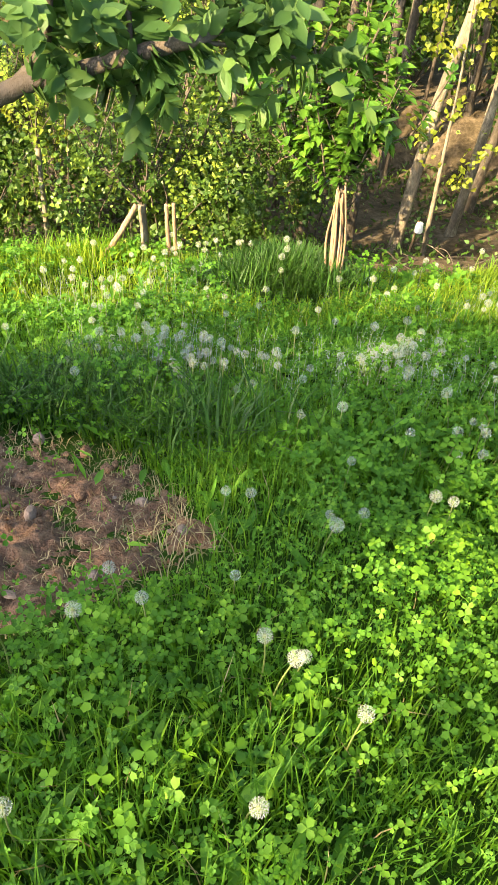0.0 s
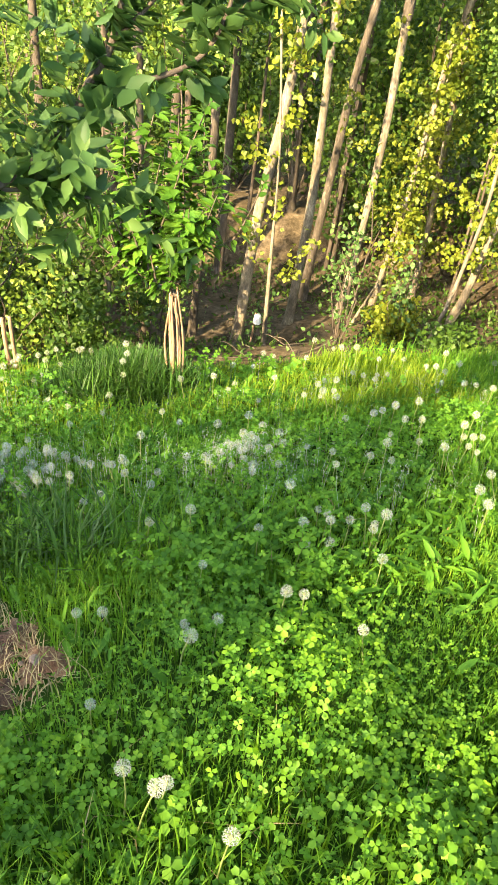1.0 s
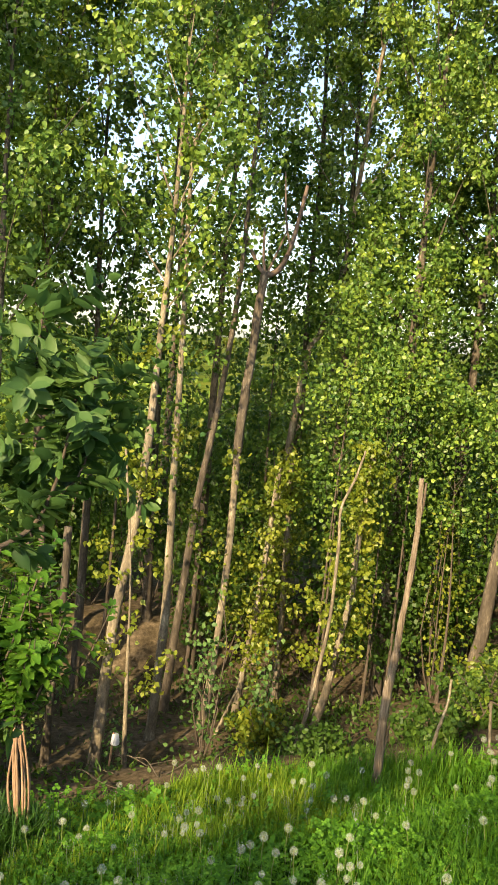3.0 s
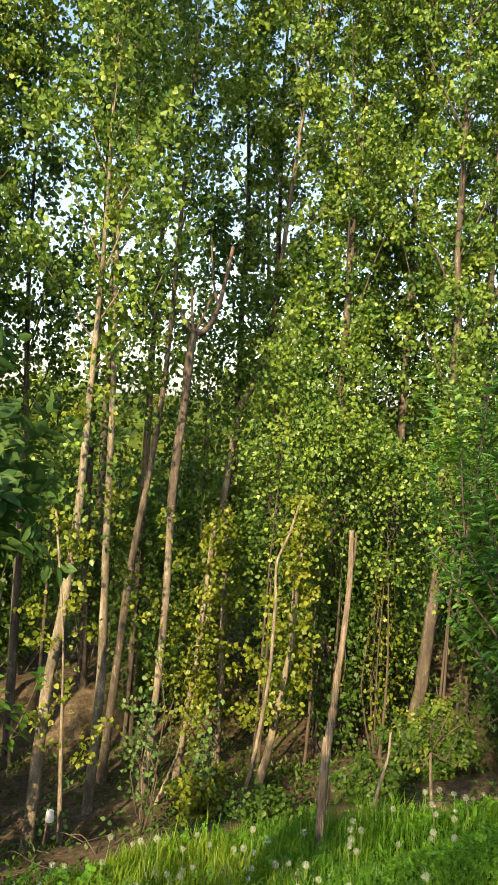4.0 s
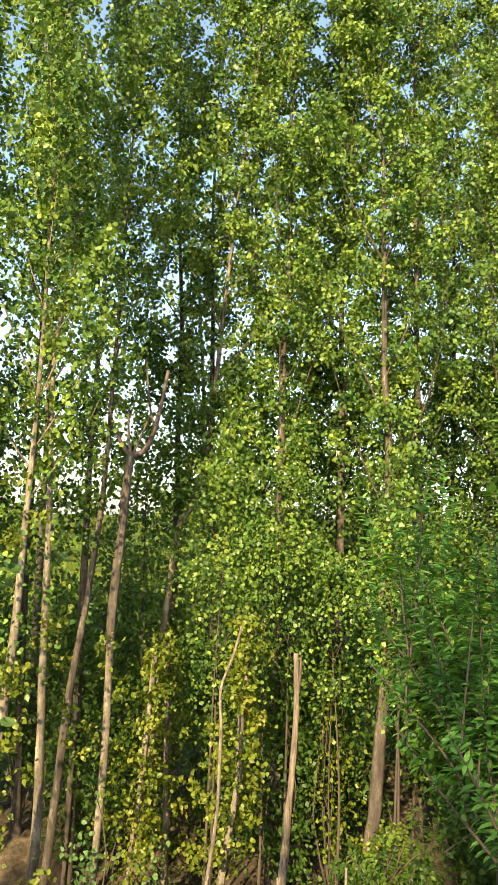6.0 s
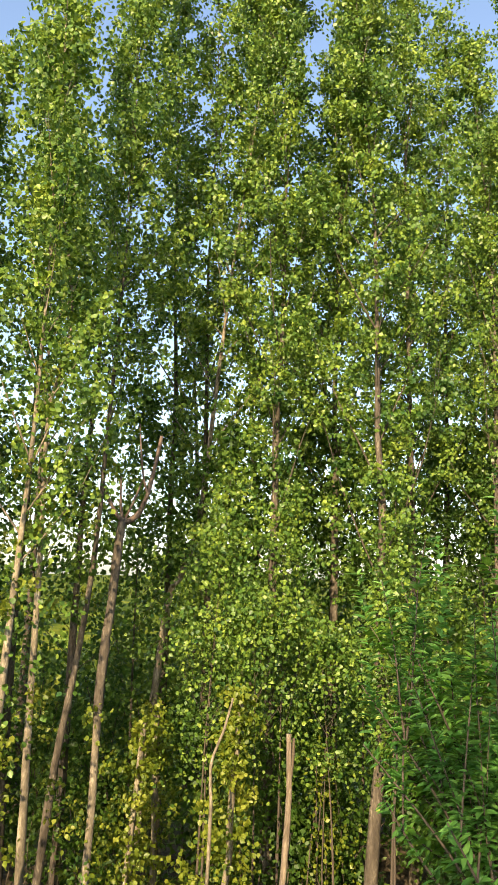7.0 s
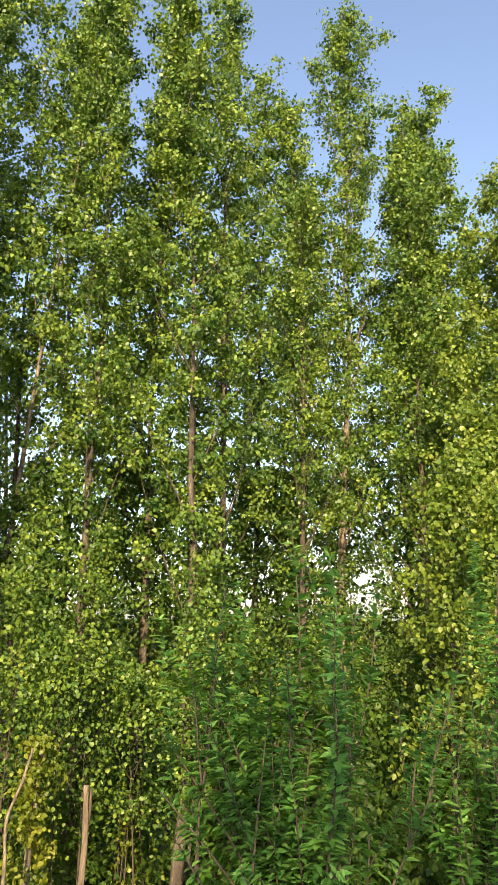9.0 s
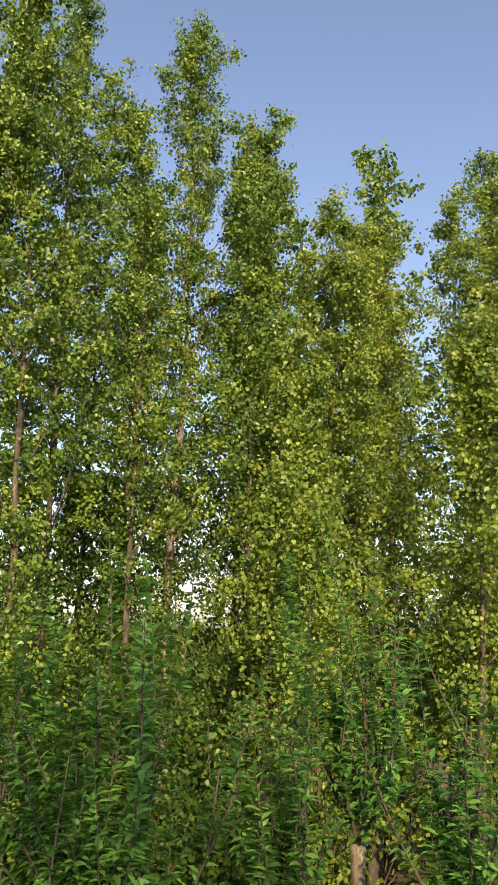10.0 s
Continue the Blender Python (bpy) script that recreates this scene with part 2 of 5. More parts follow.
def tube(path, radii, sides=8, rough=0.06, seed=0, cap=True, ridges=0.0):
    """Vertices and faces of a round limb along a path, slightly lumpy."""
    path, radii = np.asarray(path, float), np.asarray(radii, float)
    rng = np.random.default_rng(seed)
    n = len(path)
    tan = np.gradient(path, axis=0) if n > 2 else np.repeat((path[1] - path[0])[None], n, 0)
    tan /= np.linalg.norm(tan, axis=1)[:, None] + 1e-9
    ref = np.array([0.0, 0.0, 1.0]) if abs(tan[0, 2]) < 0.8 else np.array([1.0, 0.0, 0.0])
    u = np.cross(tan, ref)
    u /= np.linalg.norm(u, axis=1)[:, None]
    v = np.cross(tan, u)
    ang = np.linspace(0, 2 * np.pi, sides, endpoint=False)
    rr = radii[:, None] * (1 + rough * rng.standard_normal((n, sides)) + ridges * rng.standard_normal(sides))
    vs = path[:, None] + rr[..., None] * (np.cos(ang)[None, :, None] * u[:, None] + np.sin(ang)[None, :, None] * v[:, None])
    vs = vs.reshape(-1, 3)
    i = np.arange(n - 1)[:, None] * sides
    j = np.arange(sides)[None]
    k = (j + 1) % sides
    quads = np.stack([i + j, i + k, i + sides + k, i + sides + j], -1).reshape(-1, 4)
    tris = np.zeros((0, 3), int)
    if cap:
        vs = np.vstack([vs, path[-1:]])
        jj = np.arange(sides)
        tris = np.stack([(n - 1) * sides + jj, (n - 1) * sides + (jj + 1) % sides, np.full(sides, n * sides)], -1)
    return vs, quads, tris


class Bag:
    """Gathers tubes and blades into one mesh."""

    def __init__(self):
        self.v, self.q, self.t, self.n = [], [], [], 0

    def add(self, vs, quads=(), tris=()):
        if len(quads):
            self.q.append(np.asarray(quads) + self.n)
        if len(tris):
            self.t.append(np.asarray(tris) + self.n)
        self.v.append(vs)
        self.n += len(vs)

    def mesh(self, name, mat, smooth=False):
        f = [np.concatenate(g) for g in (self.q, self.t) if g]
        return mesh_from(name, np.concatenate(self.v), f, mat, smooth)


def smooth_path(pts, per=5):
    """A gently bending path through the given places."""
    pts = [Vector(p) for p in pts]
    if len(pts) == 2:
        return np.array([pts[0].lerp(pts[1], i / per) for i in range(per + 1)])
    out = []
    for i in range(len(pts) - 1):
        p0, p1, p2, p3 = pts[max(i - 1, 0)], pts[i], pts[i + 1], pts[min(i + 2, len(pts) - 1)]
        for k in range(per):
            t = k / per
            out.append(0.5 * ((2 * p1) + (p2 - p0) * t + (2 * p0 - 5 * p1 + 4 * p2 - p3) * t * t + (3 * p1 - p0 - 3 * p2 + p3) * t ** 3))
    out.append(pts[-1])
    return np.array(out)


def unit(a):
    return a / (np.linalg.norm(a, axis=-1, keepdims=True) + 1e-9)


def leaf_blades(at, along, normal, length, width, fold=0.15, droop=0.0):
    """Leaf blades: a pointed oval of eight triangles each, folded along the rib and arching down."""
    at, along = np.asarray(at, float), unit(np.asarray(along, float))
    side = unit(np.cross(along, normal))
    nrm = np.cross(side, along)
    length, width = np.broadcast_to(length, len(at))[:, None], np.broadcast_to(width, len(at))[:, None]
    m1 = at + along * length * 0.3 - nrm * fold * width
    m2 = at + along * length * 0.66 - nrm * (fold * width + 0.35 * droop * length)
    tip = at + along * length - nrm * length * droop
    l1, r1 = m1 + side * width * 0.46 + nrm * fold * width, m1 - side * width * 0.46 + nrm * fold * width
    l2, r2 = m2 + side * width * 0.40 + nrm * fold * width, m2 - side * width * 0.40 + nrm * fold * width
    vs = np.stack([at, l1, l2, tip, r2, r1, m1, m2], 1).reshape(-1, 3)
    o = np.arange(len(at))[:, None] * 8
    tris = np.concatenate([o + np.array([t]) for t in ((0, 1, 6), (1, 2, 7), (1, 7, 6), (2, 3, 7), (3, 4, 7), (4, 5, 7), (5, 6, 7), (5, 0, 6))])
    return vs, tris


def leaf_kites(at, along, normal, length, width, far=False):
    """Small far leaves: a rounded blade with a point, three triangles each, or two for those far behind."""
    at, along = np.asarray(at, float), unit(np.asarray(along, float))
    side = unit(np.cross(along, normal))
    length, width = np.broadcast_to(length, len(at))[:, None], np.broadcast_to(width, len(at))[:, None]
    if far:
        vs = np.stack([at, at + along * length * 0.45 + side * width * 0.5, at + along * length * 0.95, at + along * length * 0.3 - side * width * 0.5], 1).reshape(-1, 3)
        o = np.arange(len(at))[:, None] * 4
        return vs, np.concatenate([o + np.array([[0, 1, 2]]), o + np.array([[0, 2, 3]])])
    fold = np.cross(side, along) * width * 0.14
    low, belly = at + along * length * 0.06, at + along * length * 0.44
    vs = np.stack([low - side * width * 0.26, belly - side * width * 0.5 + fold, at + along * length, belly + side * width * 0.5 + fold, low + side * width * 0.26], 1).reshape(-1, 3)
    o = np.arange(len(at))[:, None] * 5
    return vs, np.concatenate([o + np.array([[0, 1, 2]]), o + np.array([[0, 2, 4]]), o + np.array([[4, 2, 3]])])


# ---- ground ----
SLOPE_X, SLOPE_Y = 0.0646, -0.3129


def smoothstep(a, b, t):
    t = np.clip((t - a) / (b - a), 0, 1)
    return t * t * (3 - 2 * t)


def ground_z(x, y):
    """Height of the ground: a sloping meadow, a bank, a stream bed, a rise beyond."""
    x, y = np.asarray(x, float), np.asarray(y, float)
    xc = np.clip(x, -14, 14)
    edge = 5.75 - 0.055 * np.clip(xc, -4, 4.5) ** 2
    plane = SLOPE_X * xc + SLOPE_Y * np.clip(np.minimum(y, edge), -9, 40)
    d = np.maximum(y - edge, 0)
    bank = plane - 0.95 * np.minimum(d, 0.9) - 0.36 * np.maximum(d - 0.9, 0)
    step = 0.13 * np.sin(d * 2.6 + 0.5 * np.sin(x * 0.7)) * smoothstep(0.9, 2.0, d)
    bed = -4.05 + 0.75 * smoothstep(13.2, 14.6, y + 0.5 * np.sin(x * 0.5)) + 0.042 * np.clip(y - 15, 0, 70) + 0.012 * np.clip(y - 85, 0, 400)
    k = 0.25
    z = np.where(d > 0, k * np.logaddexp((bank + step) / k, bed / k), plane)
    lump = 0.035 * np.sin(1.7 * x + 0.6 * y) * np.sin(1.3 * y - 0.4 * x) + 0.02 * np.sin(4.1 * x + 1.0) * np.sin(3.7 * y)
    hollow = -0.2 * np.exp(-(((x - 0.12) / 0.22) ** 2 + ((y - 4.62) / 0.16) ** 2)) + 0.14 * np.exp(-(((x - 0.05) / 0.5) ** 2 + ((y - 5.1) / 0.3) ** 2))
    return z + lump * (1 - smoothstep(30, 60, np.abs(y))) + hollow


def graded(lo, hi, step, far, grow=1.22):
    """Grid lines, close together between lo and hi, widening outwards to far."""
    a = list(np.arange(lo, hi + step / 2, step))
    s = step
    while a[-1] < far:
        s *= grow
        a.append(a[-1] + s)
    s = step
    while a[0] > -far:
        s *= grow
        a.insert(0, a[0] - s)
    return np.array(a)


gx, gy = graded(-4, 7, 0.1, 1500), graded(-1, 15.5, 0.1, 1500)
_X, _Y = np.meshgrid(gx, gy)
_V = np.stack([_X, _Y, ground_z(_X, _Y)], -1).reshape(-1, 3)
_i, _j = np.meshgrid(np.arange(len(gx) - 1), np.arange(len(gy) - 1))
_o = (_j * len(gx) + _i).ravel()
ground = new("ground", mesh_from("ground", _V, np.stack([_o, _o + 1, _o + 1 + len(gx), _o + len(gx)], -1), GROUND, True))
tagged(ground, "sloping meadow soil running down to a stream bank", "ground", kind="structure")

# bare patch of dug soil
SOIL_EDGE = [(-1.75, 0.75), (-0.95, 0.85), (-0.55, 1.12), (-0.36, 1.33), (-0.05, 1.55), (0.03, 1.68), (-0.14, 1.96), (-0.40, 2.34), (-0.70, 2.48), (-1.0, 2.5), (-1.5, 2.2), (-1.95, 1.5)]


def in_soil(x, y, margin=0.0):
    """True inside the bare patch."""
    x, y = np.asarray(x, float), np.asarray(y, float)
    cx, cy = -0.85, 1.65
    k = 1 + margin
    inside = np.zeros(x.shape, bool)
    pts = [(cx + (a - cx) * k, cy + (b - cy) * k) for a, b in SOIL_EDGE]
    for (x0, y0), (x1, y1) in zip(pts, pts[1:] + pts[:1]):
        cross = ((y0 > y) != (y1 > y)) & (x < (x1 - x0) * (y - y0) / (y1 - y0 + 1e-12) + x0)
        inside ^= cross
    return inside


def soil_patch():
    sx, sy = np.arange(-2.1, 0.2, 0.016), np.arange(0.6, 2.65, 0.016)
    X, Y = np.meshgrid(sx, sy)
    wob = 0.05 * np.sin(9 * X + 3 * Y) + 0.03 * np.sin(23 * X - 11 * Y)
    inside = in_soil(X + wob, Y + wob)
    dist = in_soil(X + wob, Y + wob, -0.18).astype(float) * 0.5 + in_soil(X + wob, Y + wob, -0.08).astype(float) * 0.3 + inside * 0.2
    Z = ground_z(X, Y) - 0.03
    clod = np.array([[0.55 * noise.noise(Vector((a * 5, b * 5, 2))) + 0.4 * noise.noise(Vector((a * 13, b * 13, 4))) + 0.35 * noise.noise(Vector((a * 29 + 3 * noise.noise(Vector((a * 8, b * 8, 1))), b * 29, 9))) + 0.3 * noise.noise(Vector((a * 60, b * 60, 7))) for a in sx] for b in sy])
    Z = Z + np.where(inside, 0.035 * dist + 0.075 * clod * dist + 0.012, -0.05)
    V = np.stack([X, Y, Z], -1).reshape(-1, 3)
    i, j = np.meshgrid(np.arange(len(sx) - 1), np.arange(len(sy) - 1))
    o = (j * len(sx) + i)
    keep = inside[:-1, :-1] | inside[1:, 1:] | inside[1:, :-1] | inside[:-1, 1:]
    o = o[keep]
    ob = new("soil_patch", mesh_from("soil_patch", V, np.stack([o, o + 1, o + 1 + len(sx), o + len(sx)], -1), SOIL, True))
    tagged(ob, "bare patch of loose red-brown soil in the grass", "soil", kind="structure")


soil_patch()


# ---- poplars ----
def branch_paths(rng, trunk, count, low, high, reach, lift, bend=0.25):
    """Paths of limbs leaving a trunk between two shares of its length."""
    out = []
    n = len(trunk)
    for k in range(count):
        s = low + (high - low) * (k + rng.random()) / count
        p = trunk[min(int(s * (n - 1)), n - 1)]
        az = k * 2.4 + rng.normal(0, 0.4)
        ln = reach * (1.2 - 0.98 * ((s - low) / max(high - low, 1e-6)) ** 1.25) * rng.uniform(0.75, 1.2)
        el = min(lift + 0.1 * (s - low) / max(high - low, 1e-6), 1.35) + rng.normal(0, 0.14)
        d = np.array([math.cos(az) * math.cos(el), math.sin(az) * math.cos(el), math.sin(el)])
        q = [p]
        for i in range(4):
            d = unit(d + np.array([0, 0, bend * 0.35]) + rng.normal(0, 0.08, 3))
            q.append(q[-1] + d * ln / 4)
        out.append(np.array(q))
    return out


def twig_paths(rng, limbs, per_limb, length=0.75):
    """Leafy twigs standing up from the limbs; they carry the leaves in fingers and clumps."""
    out = []
    for p in limbs:
        L = np.linalg.norm(p[-1] - p[0])
        for j in range(per_limb):
            t = 0.2 + 0.8 * (j + rng.random()) / per_limb
            s = min(int(t * 4), 3)
            q = p[s] + (p[s + 1] - p[s]) * (t * 4 - s)
            d = unit(unit(p[s + 1] - p[s]) * 0.65 + rng.normal(0, 0.48, 3) + np.array([0, 0, 0.38]))
            ln = length * rng.uniform(0.45, 1.15) * min(1.0, 0.35 + L / 2.2)
            path = [q]
            for _ in range(4):
                d = unit(d + rng.normal(0, 0.1, 3) + np.array([0, 0, 0.08]))
                path.append(path[-1] + d * ln / 4)
            out.append(np.array(path))
    return out


def scatter_on(rng, paths, count, spread, start=0.25):
    """Places scattered round limbs, in clumps."""
    lens = np.array([np.linalg.norm(np.diff(p, axis=0), axis=1).sum() for p in paths])
    pick = rng.choice(len(paths), count, p=lens / lens.sum())
    clump = rng.random((len(paths), 7)) * (1 - start) + start
    t = clump[pick, rng.integers(0, 7, count)] + rng.normal(0, 0.05, count)
    t = np.clip(t, start, 1.04)
    seg = np.clip((t * 4).astype(int), 0, 3)
    arr = np.stack([p for p in paths])
    a, b = arr[pick, seg], arr[pick, seg + 1]
    p = a + (b - a) * (t * 4 - seg)[:, None]
    return p + rng.normal(0, 1, (count, 3)) * spread * (1.15 - 0.5 * t)[:, None]


def leaf_clumps(rng, twigs, count, spread, start=0.25, per_twig=3):
    """Leaves in tufts along the twigs, the blades of a tuft turned outwards from its middle."""
    arr = np.stack(twigs)
    m = len(arr) * per_twig
    t = rng.uniform(start, 1.0, m)
    t[::per_twig] = 1.0
    seg = np.clip((t * 4).astype(int), 0, 3)
    k = np.repeat(np.arange(len(arr)), per_twig)
    mid = arr[k, seg] + (arr[k, seg + 1] - arr[k, seg]) * (t * 4 - seg)[:, None]
    weight = rng.uniform(0.2, 1.0, m) ** 2
    pick = rng.choice(m, count, p=weight / weight.sum())
    off = rng.normal(0, 1, (count, 3)) * np.array([1.0, 1.0, 0.72])
    size = spread * (0.65 + 0.7 * weight[pick])[:, None]
    nrm = unit(off * 0.55 + np.array([0, 0, 0.35]) + rng.normal(0, 0.55, (count, 3)))
    along = rng.normal(0, 1, (count, 3)) + np.array([0, 0, -0.7])
    return mid[pick] + off * size, along, nrm


def poplar(path, radius, top, crown_from, reach, leaves, bark, leaf, label, seed, lift=0.95, limbs=30, size=0.07, shoots=0, taper=0.06, name="poplar_tree", group="poplars along the stream"):
    """A slender poplar: leaning trunk, ascending limbs, small shivering leaves, young shoots low on the trunk."""
    rng = np.random.default_rng(seed)
    leaves, shoots = int(leaves * (0.95 if path[0][1] > 11.8 else 1.2)), int(shoots * 1.5)
    size *= 1.25 if 11.8 < path[0][1] < 17 else 1.0
    path = [np.array(p, float) for p in path]
    foot = path[0].copy()
    foot[2] = float(ground_z(foot[0], foot[1])) - 0.05
    if foot[2] < path[0][2] - 0.05:
        d = path[1] - path[0]
        foot[:2] -= d[:2] / max(d[2], 0.3) * (path[0][2] - foot[2]) * 0.5
        foot[2] = float(ground_z(foot[0], foot[1])) - 0.05
        path.insert(0, foot)
    else:
        path[0] = foot
    d = unit(path[-1] - path[-2])
    d = unit(d * 0.6 + np.array([0, 0, 0.5]))
    while path[-1][2] < top - 0.3:
        step = min(2.2, top - path[-1][2])
        d = unit(d + np.array([rng.normal(0, 0.03), rng.normal(0, 0.03), 0.12]))
        path.append(path[-1] + d * step / d[2])
    spine = smooth_path(path, 6)
    root = thing(name, tuple(foot), label, "tree", group)
    local = spine - foot
    h = local[:, 2] / max(local[-1, 2], 0.1)
    rad = radius * np.maximum(1.08 * np.clip(1 - h, 0, 1) ** 1.35, taper)
    rad[0] *= 1.35
    tr = Bag()
    tr.add(*tube(local, rad, 11, 0.06, seed, ridges=0.05))
    child("trunk", tr.mesh("trunk", bark, True), root)
    low = (crown_from - foot[2]) / max(top - foot[2], 0.1)
    along = np.concatenate([[0], np.cumsum(np.linalg.norm(np.diff(local, axis=0), axis=1))])
    fine = np.stack([np.interp(np.linspace(0, along[-1], 120), along, local[:, k]) for k in range(3)], 1)
    if leaves:
        limbs = int(limbs * 0.68)
        bs = branch_paths(rng, fine, limbs, low, 0.97, reach * 1.45, lift)
        bs.append(fine[np.linspace(int(119 * max(low, 0.55)), 119, 5).astype(int)])
        lb = Bag()
        for k, b in enumerate(bs):
            if k < limbs:
                lb.add(*tube(b, 0.5 * radius * np.array([0.34, 0.26, 0.18, 0.1, 0.04]) * (1.1 - 0.5 * k / limbs), 5, 0.05, seed + k, False))
        tagged(child("branching", lb.mesh("branching", bark, True), root), kind="stuff")
        tw = twig_paths(rng, bs, 8, 0.62)
        c, al, nm = leaf_clumps(rng, tw, leaves, 0.088, 0.35, 2)
        # short leafy spurs close to the trunk
        near = int(leaves * 0.32)
        spur = branch_paths(rng, fine, 60, max(low - 0.16, 0.12), 0.95, 0.8, 0.6)
        c2, al2, nm2 = leaf_clumps(rng, twig_paths(rng, spur, 3, 0.34), near, 0.09, 0.2, 2)
        leaves += near
        sz = size * rng.uniform(0.65, 1.25, leaves)
        vs, fs = leaf_kites(np.concatenate([c, c2]), np.concatenate([al, al2]), np.concatenate([nm, nm2]), sz, sz * 0.88, foot[1] > 11.8 or foot[1] < 0 or math.hypot(foot[0], foot[1]) > 13)
        tagged(child("crown", mesh_from("crown", vs, fs, leaf), root), kind="stuff")
    if shoots:
        bs = branch_paths(rng, fine, max(8, shoots // 70), 0.12, min(max(low, 0.2) + 0.12, 1.0), 0.62, 0.75)
        c, al, nm = leaf_clumps(rng, twig_paths(rng, bs, 3, 0.42), shoots, 0.075, 0.15, 2)
        sz = 0.07 * rng.uniform(0.65, 1.25, shoots)
        vs, fs = leaf_kites(c, al, nm, sz, sz * 0.88)
        tagged(child("young_growth", mesh_from("young_growth", vs, fs, SUN_TINTED_YELLOW), root, "young shoots, sunlight tinted into their yellow-green"), kind="stuff")
    return root


PALE, GREYISH, DARKISH = "slender poplar with pale sunlit trunk beside the stream", "poplar with grey-brown bark and small green leaves", "poplar with dark shaded trunk and green crown"
poplar([(0.16, 9.52, -3.63), (0.1, 9.52, -2.17), (0.1, 9.52, 0.46), (0.12, 9.52, 1.6)], 0.085, 8.6, 1.4, 1.3, 7500, GREY_BARK, POPLAR_LEAF, "poplar with brown bark standing behind the young cherry", 11)
poplar([(0.45, 11.6, -4.2), (0.5, 11.6, -2.59), (0.62, 11.6, -0.45), (0.68, 11.6, 1.84)], 0.08, 9.4, 1.4, 1.5, 8500, DARK_BARK, POPLAR_LEAF, DARKISH, 12)
poplar([(0.84, 9.98, -3.93), (0.88, 9.98, -2.9), (0.99, 9.98, -1.6), (1.01, 9.98, -0.66)], 0.062, -0.62, -0.66, 1.0, 0, GREY_BARK, POPLAR_LEAF, "grey poplar trunk sawn off flat above the bank", 13, taper=0.8)
poplar([(1.39, 9.4, -3.68), (1.54, 9.4, -1.81), (1.69, 9.4, -0.86), (1.84, 9.4, 0.37), (1.91, 9.4, 1.48)], 0.075, 9.2, 1.9, 1.1, 4800, PALE_BARK, POPLAR_LEAF, PALE, 14, shoots=230)
poplar([(1.73, 9.1, -3.47), (1.71, 9.1, -2.77), (1.69, 9.1, -1.3), (1.65, 9.1, -0.6), (1.55, 9.1, 0.46)], 0.032, 0.55, 0.4, 0.7, 0, PALE_BARK, POPLAR_LEAF, "thin young poplar with pale bark and yellow shoots", 15, shoots=260, taper=0.4)
poplar([(2.24, 10.3, -4.17), (2.36, 10.3, -1.91), (2.36, 10.3, 0.32), (2.37, 10.3, 1.86), (2.36, 10.3, 3.94), (2.58, 10.3, 5.04), (2.53, 10.3, 5.9), (2.24, 10.3, 7.55), (2.14, 10.3, 8.62)], 0.062, 11.7, 3.4, 0.85, 5200, PALE_BARK, POPLAR_LEAF, PALE, 16, shoots=300)
poplar([(2.69, 11.7, -4.48), (2.95, 11.7, -1.4), (3.07, 11.7, -0.38), (3.21, 11.7, 0.47), (3.37, 11.7, 1.66), (3.46, 11.7, 2.67), (3.53, 11.7, 4.02)], 0.066, 12.6, 4.2, 1.3, 7600, GREY_BARK, POPLAR_LEAF, GREYISH, 17, shoots=200)
poplar([(3.6, 10.9, -4.2), (3.77, 10.9, -2.56), (3.87, 10.9, -1.82), (3.98, 10.9, -0.66), (4.04, 10.9, -0.01)], 0.058, 0.15, 0.0, 1.4, 0, PALE_BARK, POPLAR_LEAF, "pale poplar cut off high with yellow-green shoots", 18, shoots=1150, taper=0.7)
poplar([(4.47, 11.6, -4.2), (4.5, 11.6, -2.52), (4.48, 11.6, -1.54), (4.45, 11.6, -0.04)], 0.06, 0.0, -0.1, 1.3, 0, PALE_BARK, POPLAR_LEAF, "pale poplar cut off high with yellow-green shoots", 19, shoots=1000, taper=0.75)
poplar([(4.49, 9.95, -4.09), (4.65, 9.95, -2.99), (4.74, 9.95, -2.45), (4.91, 9.95, -1.59), (4.92, 9.95, -1.04), (5.05, 9.95, 0.37)], 0.058, 0.45, 0.4, 1.4, 0, PALE_BARK, POPLAR_LEAF, "pale poplar cut off high with yellow-green shoots", 20, shoots=1500, taper=0.7)
poplar([(6.86, 10.0, -4.1), (6.93, 10.0, -3.01), (7.08, 10.0, -2.34), (7.17, 10.0, -1.3), (7.28, 10.0, -0.48), (7.27, 10.0, 0.76), (7.31, 10.0, 2.12), (7.34, 10.0, 3.25), (7.27, 10.0, 4.1), (7.27, 10.0, 5.68)], 0.095, 13.2, 1.4, 1.7, 15000, GREY_BARK, POPLAR_LEAF, "stout poplar with flaking grey-brown bark", 21, limbs=38)
poplar([(6.1, 11.3, -3.9), (6.15, 11.3, 0.0), (6.21, 11.3, 4.36), (6.25, 11.3, 5.02), (6.29, 11.3, 5.98), (6.32, 11.3, 7.68)], 0.10, 13.8, 2.0, 1.7, 14500, GREY_BARK, POPLAR_LEAF, GREYISH, 22, limbs=40)
poplar([(4.6, 13.2, -3.6), (5.1, 13.2, 1.2), (5.37, 13.2, 1.99), (5.61, 13.2, 2.68), (5.74, 13.2, 3.39)], 0.08, 15.6, 3.4, 1.6, 11500, PALE_BARK, POPLAR_LEAF, "leaning poplar with a pale trunk among the crowns", 23, limbs=36)
poplar([(2.75, 13.98, -3.6), (2.74, 13.98, -0.8), (2.75, 13.98, 1.26)], 0.08, 12.6, 5.0, 1.3, 5500, GREY_BARK, POPLAR_LEAF, GREYISH, 24)
poplar([(-0.2, 11.0, -3.9), (-0.32, 11.01, -0.82), (-0.45, 11.0, 1.69)], 0.09, 9.0, 1.2, 1.5, 9500, DARK_BARK, POPLAR_LEAF, DARKISH, 25)
